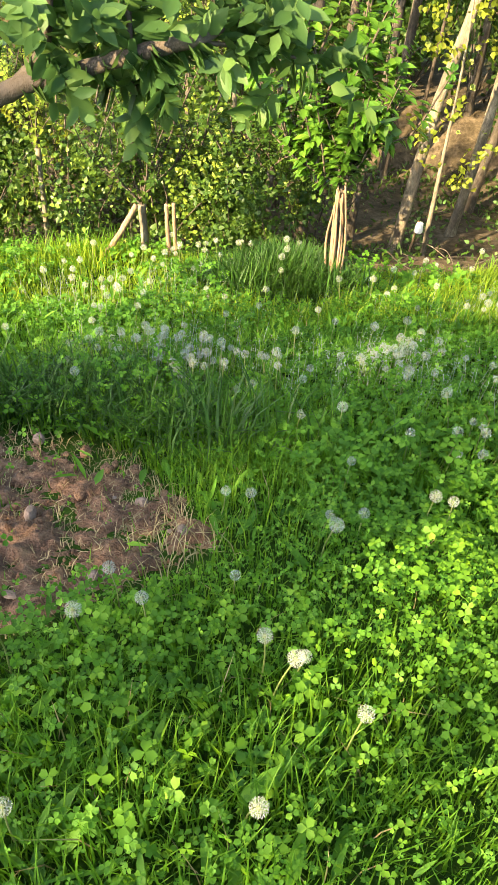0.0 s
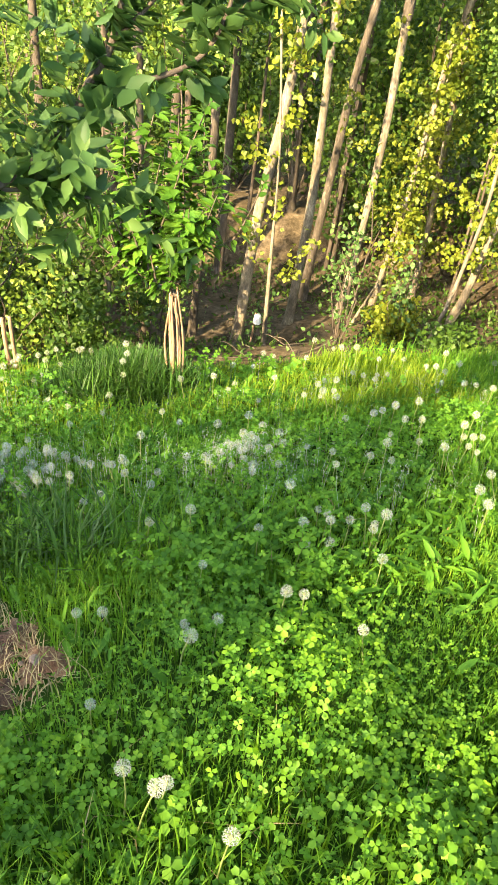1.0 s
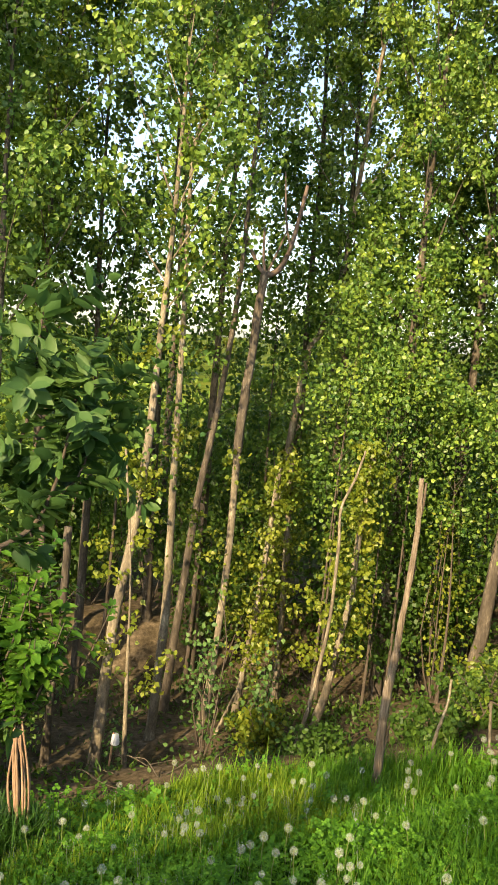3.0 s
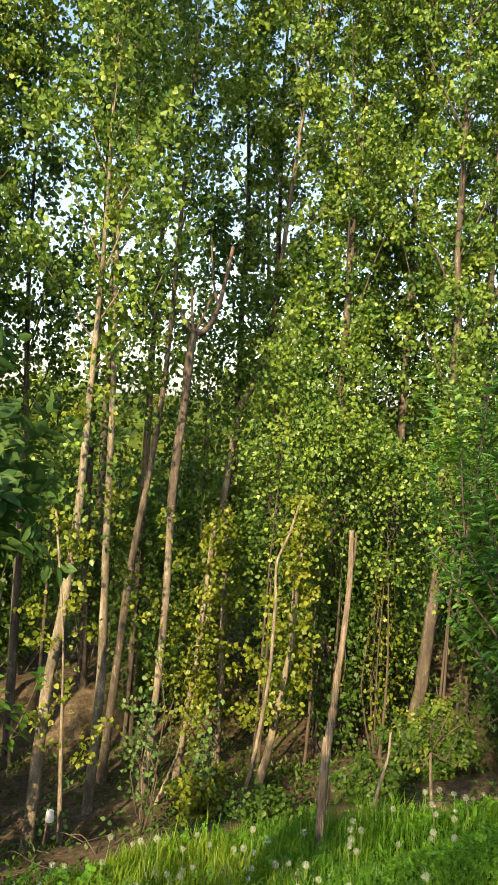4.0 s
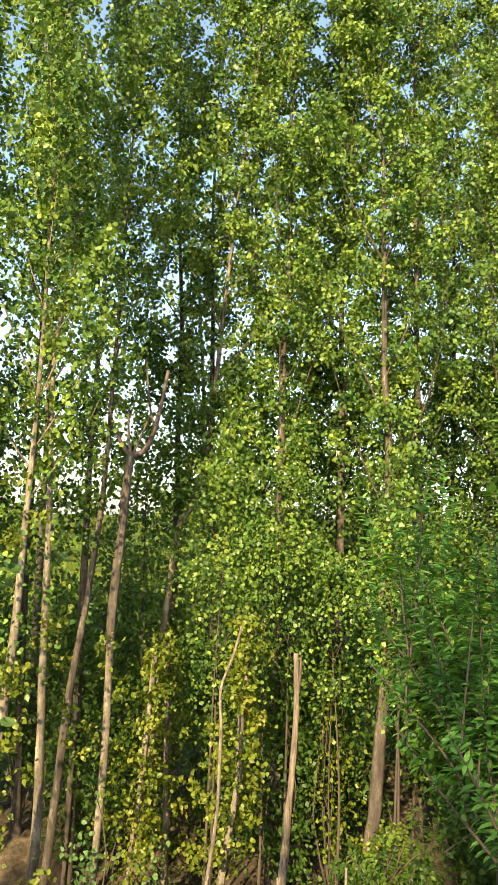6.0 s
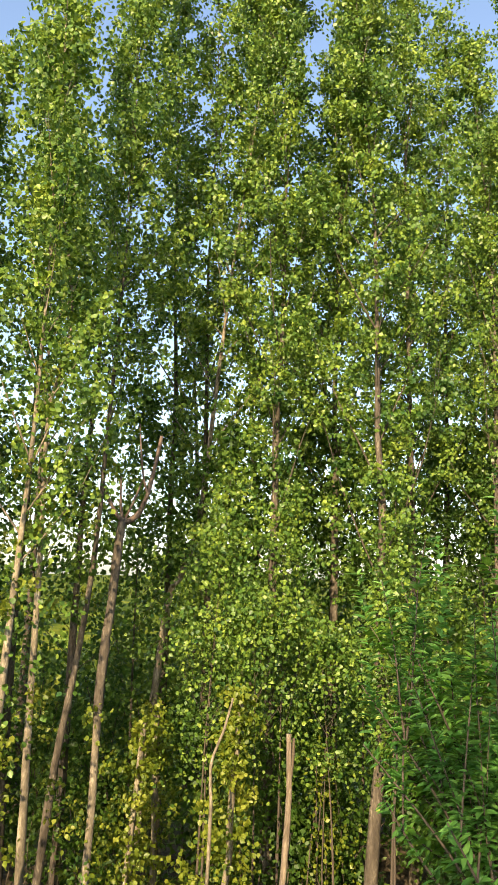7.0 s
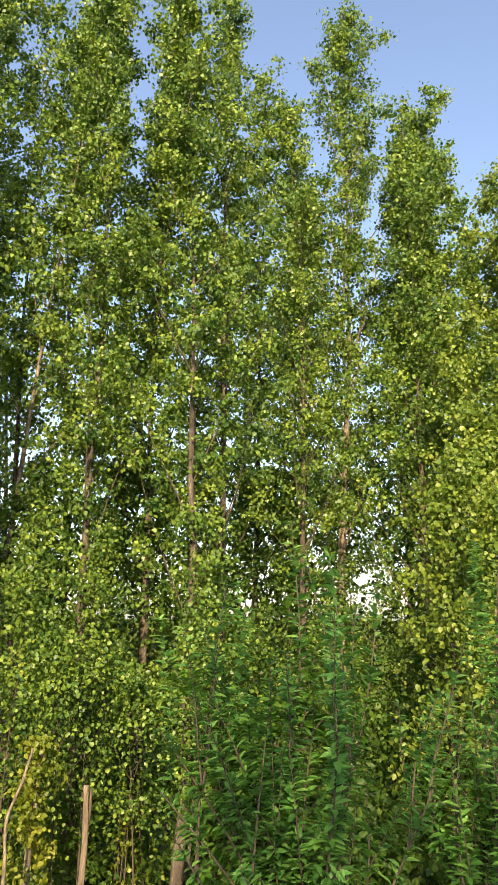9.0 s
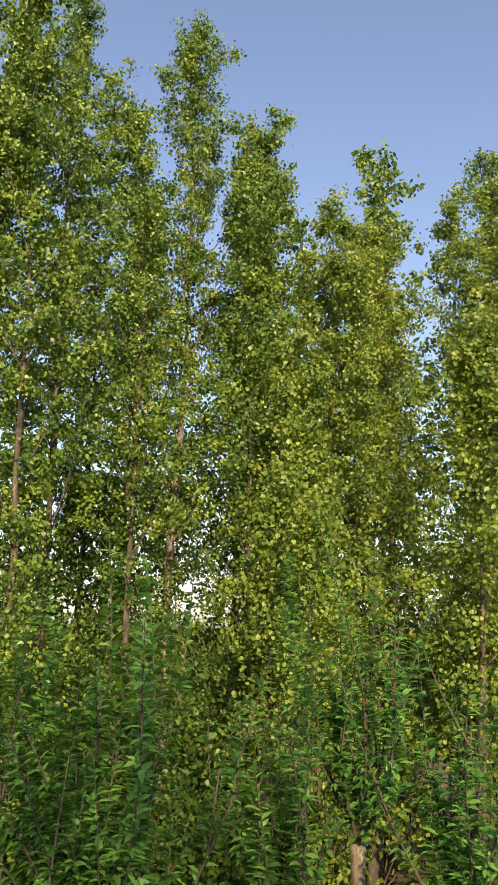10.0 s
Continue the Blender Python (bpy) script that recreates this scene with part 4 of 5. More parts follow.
# ---- the near apple tree whose limb hangs over the meadow ----
def near_apple():
    foot = np.array([-1.75, 1.75, float(ground_z(-1.75, 1.75)) - 0.05])
    root = thing("apple_tree", tuple(foot), "old apple tree with grey limbs and grey-green leaves", "tree")
    limbs = [
        ([(-1.75, 1.75, foot[2]), (-1.7, 1.72, -0.2), (-1.62, 1.7, 0.45)], 0.075, 0.065, "trunk"),
        ([(-1.62, 1.7, 0.45), (-1.1, 1.62, 0.72), (-0.62, 1.6, 0.88), (-0.47, 1.6, 0.955), (-0.41, 1.6, 0.985), (-0.35, 1.6, 1.0), (-0.24, 1.6, 1.04), (-0.13, 1.61, 1.075), (-0.06, 1.65, 1.09), (0.05, 1.9, 1.13), (0.1, 1.94, 1.22), (0.15, 1.95, 1.3), (0.18, 1.95, 1.45), (0.17, 1.95, 1.7)], 0.026, 0.005, "limb"),
        ([(-0.43, 1.6, 0.98), (-0.385, 1.62, 1.03), (-0.365, 1.62, 1.1), (-0.35, 1.65, 1.3)], 0.016, 0.011, "limb"),
        ([(0.08, 1.93, 1.18), (0.2, 1.95, 1.22), (0.32, 1.95, 1.27), (0.38, 1.95, 1.34), (0.42, 1.95, 1.47), (0.45, 1.95, 1.66)], 0.008, 0.003, "limb"),
        ([(0.15, 1.95, 1.3), (0.25, 1.97, 1.4), (0.33, 1.98, 1.52), (0.36, 1.98, 1.78)], 0.006, 0.003, "limb"),
        ([(-0.2, 1.6, 1.05), (-0.22, 1.72, 1.16), (-0.16, 1.85, 1.3)], 0.007, 0.003, "limb"),
        ([(-0.3, 1.6, 1.02), (-0.26, 1.66, 0.99), (-0.2, 1.7, 0.965), (-0.13, 1.72, 0.97)], 0.006, 0.003, "limb"),
        ([(-0.1, 1.62, 1.08), (0.0, 1.7, 1.06), (0.12, 1.72, 1.04)], 0.006, 0.003, "limb"),
        ([(0.38, 1.95, 1.34), (0.46, 1.98, 1.42), (0.5, 2.0, 1.55)], 0.004, 0.002, "limb"),
        ([(-1.62, 1.7, 0.45), (-1.8, 2.1, 1.0), (-1.9, 2.5, 1.7)], 0.04, 0.012, "limb"),
        ([(-1.62, 1.7, 0.45), (-1.7, 1.3, 1.0), (-1.6, 0.9, 1.7)], 0.04, 0.012, "limb"),
        ([(-1.62, 1.7, 0.45), (-2.1, 1.6, 1.0), (-2.6, 1.5, 1.6)], 0.04, 0.012, "limb"),
    ]
    rng = np.random.default_rng(71)
    leafy = []
    for k, (pts, r0, r1, nm) in enumerate(limbs):
        p = smooth_path([np.array(a) - foot for a in pts], 5)
        b = Bag()
        b.add(*tube(p, np.linspace(r0, r1, len(p)), 9, 0.06, 71 + k))
        child(nm, b.mesh(nm, DARK_BARK, True), root)
        if k in (1, 2):
            leafy.append(p[int(len(p) * 0.3):])
        elif k >= 3:
            leafy.append(p)
    for p in list(leafy):
        for j in range(13 if len(p) > 8 else 6):
            q = p[rng.integers(len(p) // 3, len(p))]
            d = unit(rng.normal(0, 0.6, 3) + np.array([0, 0.15, 0.45]))
            L = rng.uniform(0.12, 0.26)
            leafy.append(np.array([q + d * L * t for t in np.linspace(0, 1, 5)]))
    vs, fs = shoot_leaves(rng, leafy, 112, 0.066, 0.034, 0.0, 0.14, 0.8)
    tagged(child("foliage", mesh_from("foliage", vs, fs, OLD_APPLE_LEAF), root), kind="stuff")


near_apple()


# ---- undergrowth, thickets, far hedges ----
def shrub(name, at, height, radius, count, size, leaf, label, seed, category="shrub", group="", stems=7, bark=None):
    rng = np.random.default_rng(seed)
    z0 = float(ground_z(at[0], at[1])) - 0.03
    root = thing(name, (at[0], at[1], z0), label, category, group)
    paths, b = [], Bag()
    for k in range(stems * 4):
        a = rng.uniform(0, 2 * np.pi)
        r = radius * math.sqrt(rng.random())
        top = np.array([r * math.cos(a), r * math.sin(a), height * rng.uniform(0.55, 1.05) * (1 - 0.35 * (r / radius) ** 2)])
        m = top * 0.5 + rng.normal(0, 0.08 * height, 3)
        p = smooth_path([(top * [0.25, 0.25, 0]), m, top], 2)
        p = np.stack([np.interp(np.linspace(0, 1, 5), np.linspace(0, 1, len(p)), p[:, i]) for i in range(3)], 1)
        paths.append(p)
        if k < stems:
            b.add(*tube(p, min(height, 3.0) * 0.005 * np.linspace(1, 0.4, 5), 5, 0.05, seed + k, False))
    tagged(child("stem", b.mesh("stem", bark or DARK_BARK, True), root), kind="stuff")
    c = scatter_on(rng, twig_paths(rng, paths, 5, 0.16 * (height + radius)), count, 0.03 * (height + radius) / 2 + 0.03, 0.05)
    c[:, 2] = np.maximum(c[:, 2], 0.02)
    sz = size * rng.uniform(0.7, 1.3, count)
    vs, fs = leaf_kites(c, rng.normal(0, 1, (count, 3)) + [0, 0, -0.2], rng.normal(0, 1, (count, 3)), sz, sz * 0.75, at[1] > 9.6)
    tagged(child("foliage", mesh_from("foliage", vs, fs, leaf), root), kind="stuff")
    return root


LIT, DIM, SILV = "bush by the stream, sunlight tinted into its yellow-green leaves", "thicket of undergrowth behind the poplars, leaf green darkened for shade", "bush with small silvery grey-green leaves"
G = "undergrowth along the stream"
# growth round the lower trunks, low sunlight tinted into its yellow
for k, (x, y, h, r, n) in enumerate(((3.45, 9.3, 0.9, 0.35, 900), (6.7, 10.6, 3.4, 0.22, 600), (6.6, 9.0, 1.2, 0.4, 1200))):
    shrub("bush", (x, y), h, r, n, 0.075, SUN_TINTED_YELLOW, LIT, 80 + k, group=G)
for k, (x, y, h, r, n) in enumerate(((2.7, 9.1, 2.3, 0.16, 300), (3.5, 9.2, 1.6, 0.16, 240), (1.6, 9.6, 1.0, 0.3, 160))):
    shrub("bush", (x, y), h, r, n, 0.065, SILVER_LEAF, SILV, 95 + k, group=G)
for k, (x, y, h, r, n) in enumerate(((-3.3, 7.5, 2.0, 0.8, 2400), (-2.2, 7.7, 2.2, 0.75, 2000), (-1.3, 8.1, 2.4, 0.8, 2000), (-0.5, 7.5, 1.5, 0.6, 2200), (0.25, 8.6, 2.2, 0.6, 2200), (-4.4, 8.2, 2.6, 1.0, 3200), (-0.9, 6.6, 0.7, 0.5, 900))):
    shrub("bush", (x, y), h, r, n, 0.058, (SHADE_TINTED_LEAF, POPLAR_LEAF, SUN_TINTED_LEAF)[k % 3], "leafy green bush on the bank below the meadow", 360 + k, group=G)
# thickets behind: shade tinted into their darker leaves, sun into those far right
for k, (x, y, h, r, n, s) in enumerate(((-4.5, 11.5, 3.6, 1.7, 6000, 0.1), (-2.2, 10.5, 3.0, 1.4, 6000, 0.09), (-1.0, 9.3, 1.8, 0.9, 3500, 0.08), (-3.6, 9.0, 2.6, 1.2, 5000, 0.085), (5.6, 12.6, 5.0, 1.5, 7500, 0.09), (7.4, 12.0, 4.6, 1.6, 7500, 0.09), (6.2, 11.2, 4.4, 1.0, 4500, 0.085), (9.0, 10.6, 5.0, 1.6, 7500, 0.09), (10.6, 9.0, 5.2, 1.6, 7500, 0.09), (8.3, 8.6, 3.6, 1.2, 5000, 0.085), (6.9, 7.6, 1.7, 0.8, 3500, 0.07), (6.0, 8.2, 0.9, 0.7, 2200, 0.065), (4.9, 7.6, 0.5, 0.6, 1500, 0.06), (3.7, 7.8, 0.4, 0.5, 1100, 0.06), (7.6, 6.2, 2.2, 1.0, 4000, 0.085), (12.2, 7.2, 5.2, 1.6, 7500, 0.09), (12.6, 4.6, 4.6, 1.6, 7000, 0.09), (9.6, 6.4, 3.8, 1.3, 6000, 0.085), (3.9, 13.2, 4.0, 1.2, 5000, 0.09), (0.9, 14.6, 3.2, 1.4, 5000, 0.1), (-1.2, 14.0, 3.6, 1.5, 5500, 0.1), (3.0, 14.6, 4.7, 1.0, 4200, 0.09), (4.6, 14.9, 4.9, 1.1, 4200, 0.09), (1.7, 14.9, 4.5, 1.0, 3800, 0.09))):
    shrub("thicket", (x, y), h, r, int(n * 0.87), s * 1.05, SUN_TINTED_LEAF if x > 9.3 and y < 8 else SHADE_TINTED_LEAF, "bush below the poplars, sunlight tinted into its yellow-green leaves" if x > 9.3 and y < 8 else DIM, 110 + k, group=G)

# far bank thickets, every other one with sunlight tinted into its leaves
for k, (x, y, h, r, n) in enumerate(((-6.5, 16.5, 5.2, 2.0, 6500), (-3.4, 16.8, 5.0, 1.9, 6500), (-0.9, 17.2, 4.8, 1.8, 6000), (1.3, 17.8, 4.2, 1.6, 5500), (5.6, 16.6, 5.4, 1.9, 6500), (8.4, 15.8, 6.0, 2.0, 7000), (11.0, 14.6, 6.4, 2.0, 7000), (13.4, 12.4, 6.4, 2.0, 7000), (15.4, 9.8, 6.4, 2.0, 7000), (16.4, 6.6, 6.0, 2.0, 7000))):
    shrub("thicket", (x, y), h, r, n, 0.12, SUN_TINTED_LEAF if k % 2 == 0 else POPLAR_LEAF, "sunlit green thicket on the far bank", 300 + k, group="thickets on the far bank")

# second row of poplars beyond the stream, then trees and hedges on the far hill
back = []
for k in range(4):
    z = float(ground_z(0, 20))
    back.append(poplar([(-5 + k * 4.4, 17.5 + k * 0.7, z), (-5 + k * 4.4 + 0.1, 17.5 + k * 0.7, z + 4)], 0.12, 12.5 + 0.7 * (k % 2), 1.6, 2.1, 3600, GREY_BARK, POPLAR_LEAF, "poplar of the row beyond the stream", 140 + k, limbs=36, size=0.14, group="far row of poplars"))
_r = random.Random(9)
for k, (x, y) in enumerate(((-8, 19), (-2.6, 21), (14.5, 16.0), (17.5, 13.5), (19, 9.5), (11.5, 20), (20.5, 5.5), (17.0, 3.0), (-11, 15), (-7.0, 13.5), (11.8, 15.6), (13.0, 13.8), (15.0, 12.0), (16.2, 9.0), (16.6, 11.0))):
    copy_thing(back[k % 4], pose(x, y, float(ground_z(x, y)) - 0.05, 0, 0, _r.uniform(0, 360)))
hedge = shrub("far_tree", (-22, 62), 6.0, 3.4, 1300, 0.64, SUN_TINTED_LEAF, "round green tree on the far hill", 170, "tree", "trees on the far hill", 9)
for k in range(22):
    x, y = -50 + k * 5.6 + _r.uniform(-2, 2), 52 + _r.uniform(-12, 30)
    s = _r.uniform(0.6, 1.15)
    copy_thing(hedge, pose(x, y, float(ground_z(x, y)), 0, 0, _r.uniform(0, 360)) @ Matrix.Diagonal((s, s, s, 1)))

scrub = shrub("hill_bush", (6.0, 30.0), 1.3, 0.9, 420, 0.24, SUN_TINTED_LEAF, "low rounded bush on the grassy far hill", 175, "shrub", "bushes on the far hill", 4)
for k in range(34):
    x, y, s = _r.uniform(-14, 26), _r.uniform(23, 50), _r.uniform(0.6, 1.5)
    copy_thing(scrub, pose(x, y, float(ground_z(x, y)), 0, 0, _r.uniform(0, 360)) @ Matrix.Diagonal((s, s, s, 1)))


# ---- dead wood, stakes, odds and ends ----
def stick(name, pts, r0, r1, mat, label, category, seed=0, group="", ridges=0.03):
    o = np.array(pts[0], float)
    p = smooth_path([np.array(a) - o for a in pts], 7)
    b = Bag()
    b.add(*tube(p + np.random.default_rng(seed).normal(0, 0.05 * r0, p.shape), np.linspace(r0, r1, len(p)), 13, 0.07, seed, ridges=ridges))
    ob = new(name, b.mesh(name, mat, True))
    ob.location = o
    return tagged(ob, label, category, group)


def gz(x, y, up=0.0):
    return (x, y, float(ground_z(x, y)) + up)


snag = stick("dead_trunk", [gz(2.855, 4.87, -0.06), (2.86, 4.87, -1.2), (2.865, 4.87, -0.85), (2.89, 4.87, -0.5), (2.92, 4.87, -0.3)], 0.032, 0.026, DEAD_WOOD, "dead weathered trunk split and snapped off above head height", "dead tree", 3, "", 0.16)
for k, (q, r, r2, nm, lb) in enumerate((
        ([(2.915, 4.87, -0.36), (2.93, 4.87, -0.09), (2.96, 4.87, 0.18), (2.985, 4.87, 0.54), (2.985, 4.87, 0.75), (2.98, 4.87, 0.93)], 0.023, 0.016, "upper_stem", "narrower weathered upper stem"),
        ([(2.85, 4.87, -0.75), (2.855, 4.87, -0.6), (2.86, 4.87, -0.5)], 0.016, 0.008, "splinter", "split grey splinter"),
        ([(2.95, 4.87, 0.1), (2.985, 4.87, 0.22), (3.0, 4.87, 0.32)], 0.012, 0.008, "splinter", "split grey splinter"),
        ([(2.99, 4.87, 0.6), (3.015, 4.87, 0.78), (3.02, 4.87, 0.9)], 0.015, 0.009, "splinter", "split grey splinter"),
        ([(2.87, 4.87, -1.1), (2.905, 4.865, -0.95), (2.915, 4.86, -0.8)], 0.012, 0.006, "splinter", "split grey splinter"))):
    _sb, _sp = Bag(), smooth_path([np.array(a) - np.array(snag.location) for a in q], 5)
    _sb.add(*tube(_sp, np.linspace(r, r2, len(_sp)), 11, 0.08, 4 + k, ridges=0.14))
    child(nm, _sb.mesh(nm, DEAD_WOOD, True), snag, lb)
curl = stick("bent_poplar_stem", [gz(3.85, 9.3, -0.05), (3.9, 9.3, -3.69), (4.11, 9.3, -3.02), (4.23, 9.3, -2.37), (4.33, 9.3, -1.65), (4.36, 9.3, -0.77), (4.35, 9.3, -0.26), (4.51, 9.3, 0.14), (4.62, 9.3, 0.5)], 0.032, 0.014, PALE_BARK, "thin pale bent stem rising beside the poplars", "tree", 5)
stick("young_poplar_stem", [gz(2.95, 10.1, -0.05), (3.0, 10.09, -3.95), (3.14, 10.05, -3.5), (3.36, 9.97, -2.9)], 0.03, 0.018, PALE_BARK, "short bare stem leaning from a poplar's foot", "tree", 6)
stick("prop_stake", [gz(-1.38, 5.5, -0.02), (-1.26, 5.65, -1.62), (-1.14, 5.8, -1.42)], 0.024, 0.02, STICK_WOOD, "slanting wooden prop leaning against an apple trunk", "stake", 7)
stick("garden_stake", [gz(-0.86, 5.74, -0.05), (-0.88, 5.74, -1.6), (-0.89, 5.74, -1.36)], 0.018, 0.016, STICK_WOOD, "upright pale wooden stake at the meadow edge", "stake", 8, "stakes at the meadow edge")
stick("garden_stake", [gz(-0.81, 5.75, -0.05), (-0.825, 5.75, -1.6), (-0.835, 5.75, -1.35)], 0.017, 0.015, STICK_WOOD, "upright pale wooden stake at the meadow edge", "stake", 9, "stakes at the meadow edge")
stick("garden_stake", [gz(4.7, 4.83, -0.05), (4.71, 4.83, -1.0), (4.69, 4.83, -0.56), (4.64, 4.83, -0.15)], 0.02, 0.016, STICK_WOOD, "thin stake tied to the young cherry", "stake", 10)
stick("garden_stake", [gz(4.745, 4.83, -0.05), (4.74, 4.84, -0.8), (4.72, 4.86, -0.4)], 0.016, 0.013, STICK_WOOD, "thin stake tied to the young cherry", "stake", 12)
stick("bent_sapling_stem", [gz(3.63, 5.45, -0.03), (3.65, 5.45, -1.35), (3.7, 5.45, -1.14), (3.74, 5.45, -1.0), (3.75, 5.45, -0.8)], 0.016, 0.01, PALE_BARK, "thin crooked pale stem at the meadow edge", "sapling", 13)


def cup_stake():
    """A short stick with an upturned white plastic cup."""
    base = gz(1.5, 8.86, -0.04)
    root = thing("cup_on_stick", base, "white plastic cup upturned on a short stick", "marker")
    b = Bag()
    b.add(*tube(smooth_path([(0, 0, 0), (0.03, 0, 0.25), (0.05, 0, 0.5)], 4), np.linspace(0.016, 0.012, 9), 7, 0.08, 2))
    child("stick", b.mesh("stick", STICK_WOOD, True), root)
    c = Bag()
    c.add(*tube(np.array([(0.07, 0, 0.36), (0.07, 0, 0.37), (0.072, 0, 0.42), (0.075, 0, 0.475), (0.076, 0, 0.48)]), np.array([0.050, 0.052, 0.047, 0.038, 0.034]), 16, 0.01, 3))
    child("cup", c.mesh("cup", WHITE_PLASTIC, True), root, "white plastic cup")


cup_stake()
_g = np.random.default_rng(33)
for k in range(16):
    # broken branches lying on the bank
    x, y, a, L = _g.uniform(0.3, 2.6), _g.uniform(7.2, 9.0), _g.uniform(0, 3.1), _g.uniform(0.3, 0.9)
    x2, y2 = x + L * math.cos(a), y + L * math.sin(a) * 0.5
    stick("fallen_branch", [gz(x, y, 0.02), gz((x + x2) / 2, (y + y2) / 2, 0.06 + 0.1 * (k % 3 == 0)), gz(x2, y2, 0.03 + 0.12 * (k % 2))], 0.007, 0.003, GREY_BARK, "broken branch lying on the stream bank", "branch", k, "fallen branches on the bank")


# ---- meadow ----
def patchiness(x, y, scale, seed):
    """Slow drift from 0 to 1 over the meadow."""
    r = np.random.default_rng(seed)
    v = np.zeros_like(x)
    for i in range(6):
        a, f, p = r.uniform(0, 6.28), scale * r.uniform(0.6, 1.9), r.uniform(0, 6.28)
        v += np.sin((x * math.cos(a) + y * math.sin(a)) * f + p)
    return 1 / (1 + np.exp(-1.3 * v))


def meadow_edge(x):
    return 5.95 - 0.055 * np.clip(x, -4, 4.5) ** 2


def sow(rng, n, x0, x1, y0, y1, bare=True):
    x, y = rng.uniform(x0, x1, n), rng.uniform(y0, y1, n)
    keep = y < meadow_edge(x) + 0.35 * rng.random(n)
    if bare:
        keep &= ~(in_soil(x, y) & (rng.random(n) > 0.035))
    return x[keep], y[keep]


def grass_bed(name, rng, x, y, low, high, wide, mat, label, bend=0.6):
    n = len(x)
    h = rng.uniform(low, high, n) * (0.55 + 0.75 * patchiness(x, y, 2.2, 5))
    a = rng.uniform(0, 2 * np.pi, n)
    out = np.stack([np.cos(a), np.sin(a), 0 * a], 1)
    side = np.stack([-np.sin(a), np.cos(a), 0 * a], 1)
    w = (wide * rng.uniform(0.6, 1.3, n))[:, None]
    b = np.stack([x, y, ground_z(x, y) - 0.01], 1)
    lean = (rng.uniform(0.15, 1.0, n) * bend)[:, None]
    up = np.array([0, -0.05, 1.0])
    hh = h[:, None]
    p1 = b + up * hh * 0.5 + out * hh * lean * 0.25
    p2 = b + up * hh * (1.0 - 0.35 * lean) + out * hh * lean * 0.95
    vs = np.stack([b - side * w * 0.5, b + side * w * 0.5, p1 + side * w * 0.42, p1 - side * w * 0.42, p2], 1).reshape(-1, 3)
    o = np.arange(n)[:, None] * 5
    ob = new(name, mesh_from(name, vs, [o + np.array([[0, 1, 2, 3]]), o + np.array([[3, 2, 4]])], mat))
    return tagged(ob, label, "grass", kind="stuff")


rng = np.random.default_rng(200)
for nm, n, box, lo, hi, w in (("near_grass", 60000, (-1.2, 2.2, 0.2, 2.3), 0.04, 0.17, 0.005), ("mid_grass", 38000, (-2.2, 3.4, 2.2, 4.2), 0.05, 0.18, 0.007), ("edge_grass", 46000, (-3.6, 2.5, 4.1, 6.2), 0.06, 0.2, 0.009), ("bank_side_grass", 26000, (2.3, 6.2, 3.6, 6.2), 0.08, 0.25, 0.009), ("side_grass", 42000, (2.6, 8.5, 0.0, 5.6), 0.09, 0.28, 0.010), ("outer_grass", 24000, (-7.5, 9.5, -6.0, 5.5), 0.07, 0.2, 0.017)):
    x, y = sow(rng, n, *box)
    if nm == "outer_grass":
        k = (x < -1.3) | (y < 0.2) | (x > 5)
        x, y = x[k], y[k]
    keep = rng.random(len(x)) < 0.35 + 0.65 * (1 - patchiness(x, y, 2.6, 8))
    keep &= ~(((x - 0.05) / 0.5) ** 2 + ((y - 4.95) / 0.34) ** 2 < 1)
    grass_bed(nm, rng, x[keep], y[keep], lo, hi, w, SUN_TINTED_BLADE if nm == "edge_grass" else GRASS_BLADE, "yellow-green meadow grass near the bank, tinted for sun" if nm == "edge_grass" else "lush green meadow grass blades")
# rank tufts: the dark clump by the hollow, the fringe of the soil patch, the edge of the bank
x = np.concatenate([rng.normal(0.02, 0.26, 4200), rng.normal(-0.8, 0.3, 1300), rng.normal(-0.25, 0.25, 300)])
y = np.concatenate([rng.normal(4.98, 0.15, 4200), rng.normal(2.72, 0.16, 1300), rng.normal(2.45, 0.12, 300)])
k = ~in_soil(x, y)
grass_bed("tall_grass", rng, x[k], y[k], 0.22, 0.44, 0.010, DARK_BLADE, "rank tuft of taller dark green grass", 0.8)
x = rng.uniform(-4.5, 7.5, 15000)
y = meadow_edge(x) + rng.uniform(-0.2, 1.5, 15000) * rng.random(15000)
grass_bed("bank_grass", rng, x, y, 0.14, 0.36, 0.010, GRASS_BLADE, "long grass hanging over the bank edge", 0.7)
x, y = rng.uniform(-1.9, 0.1, 8500), rng.uniform(0.7, 2.55, 8500)
k = in_soil(x, y)
grass_bed("dry_grass", rng, x[k], y[k], 0.03, 0.11, 0.004, DRY_BLADE, "dry straw and withered grass on bare soil", 1.3)
x, y = sow(rng, 1100, -1.5, 3.5, 0.3, 5.6)
grass_bed("straw_grass", rng, x, y, 0.06, 0.17, 0.004, DRY_BLADE, "scattered dead stalks among the green grass", 1.1)


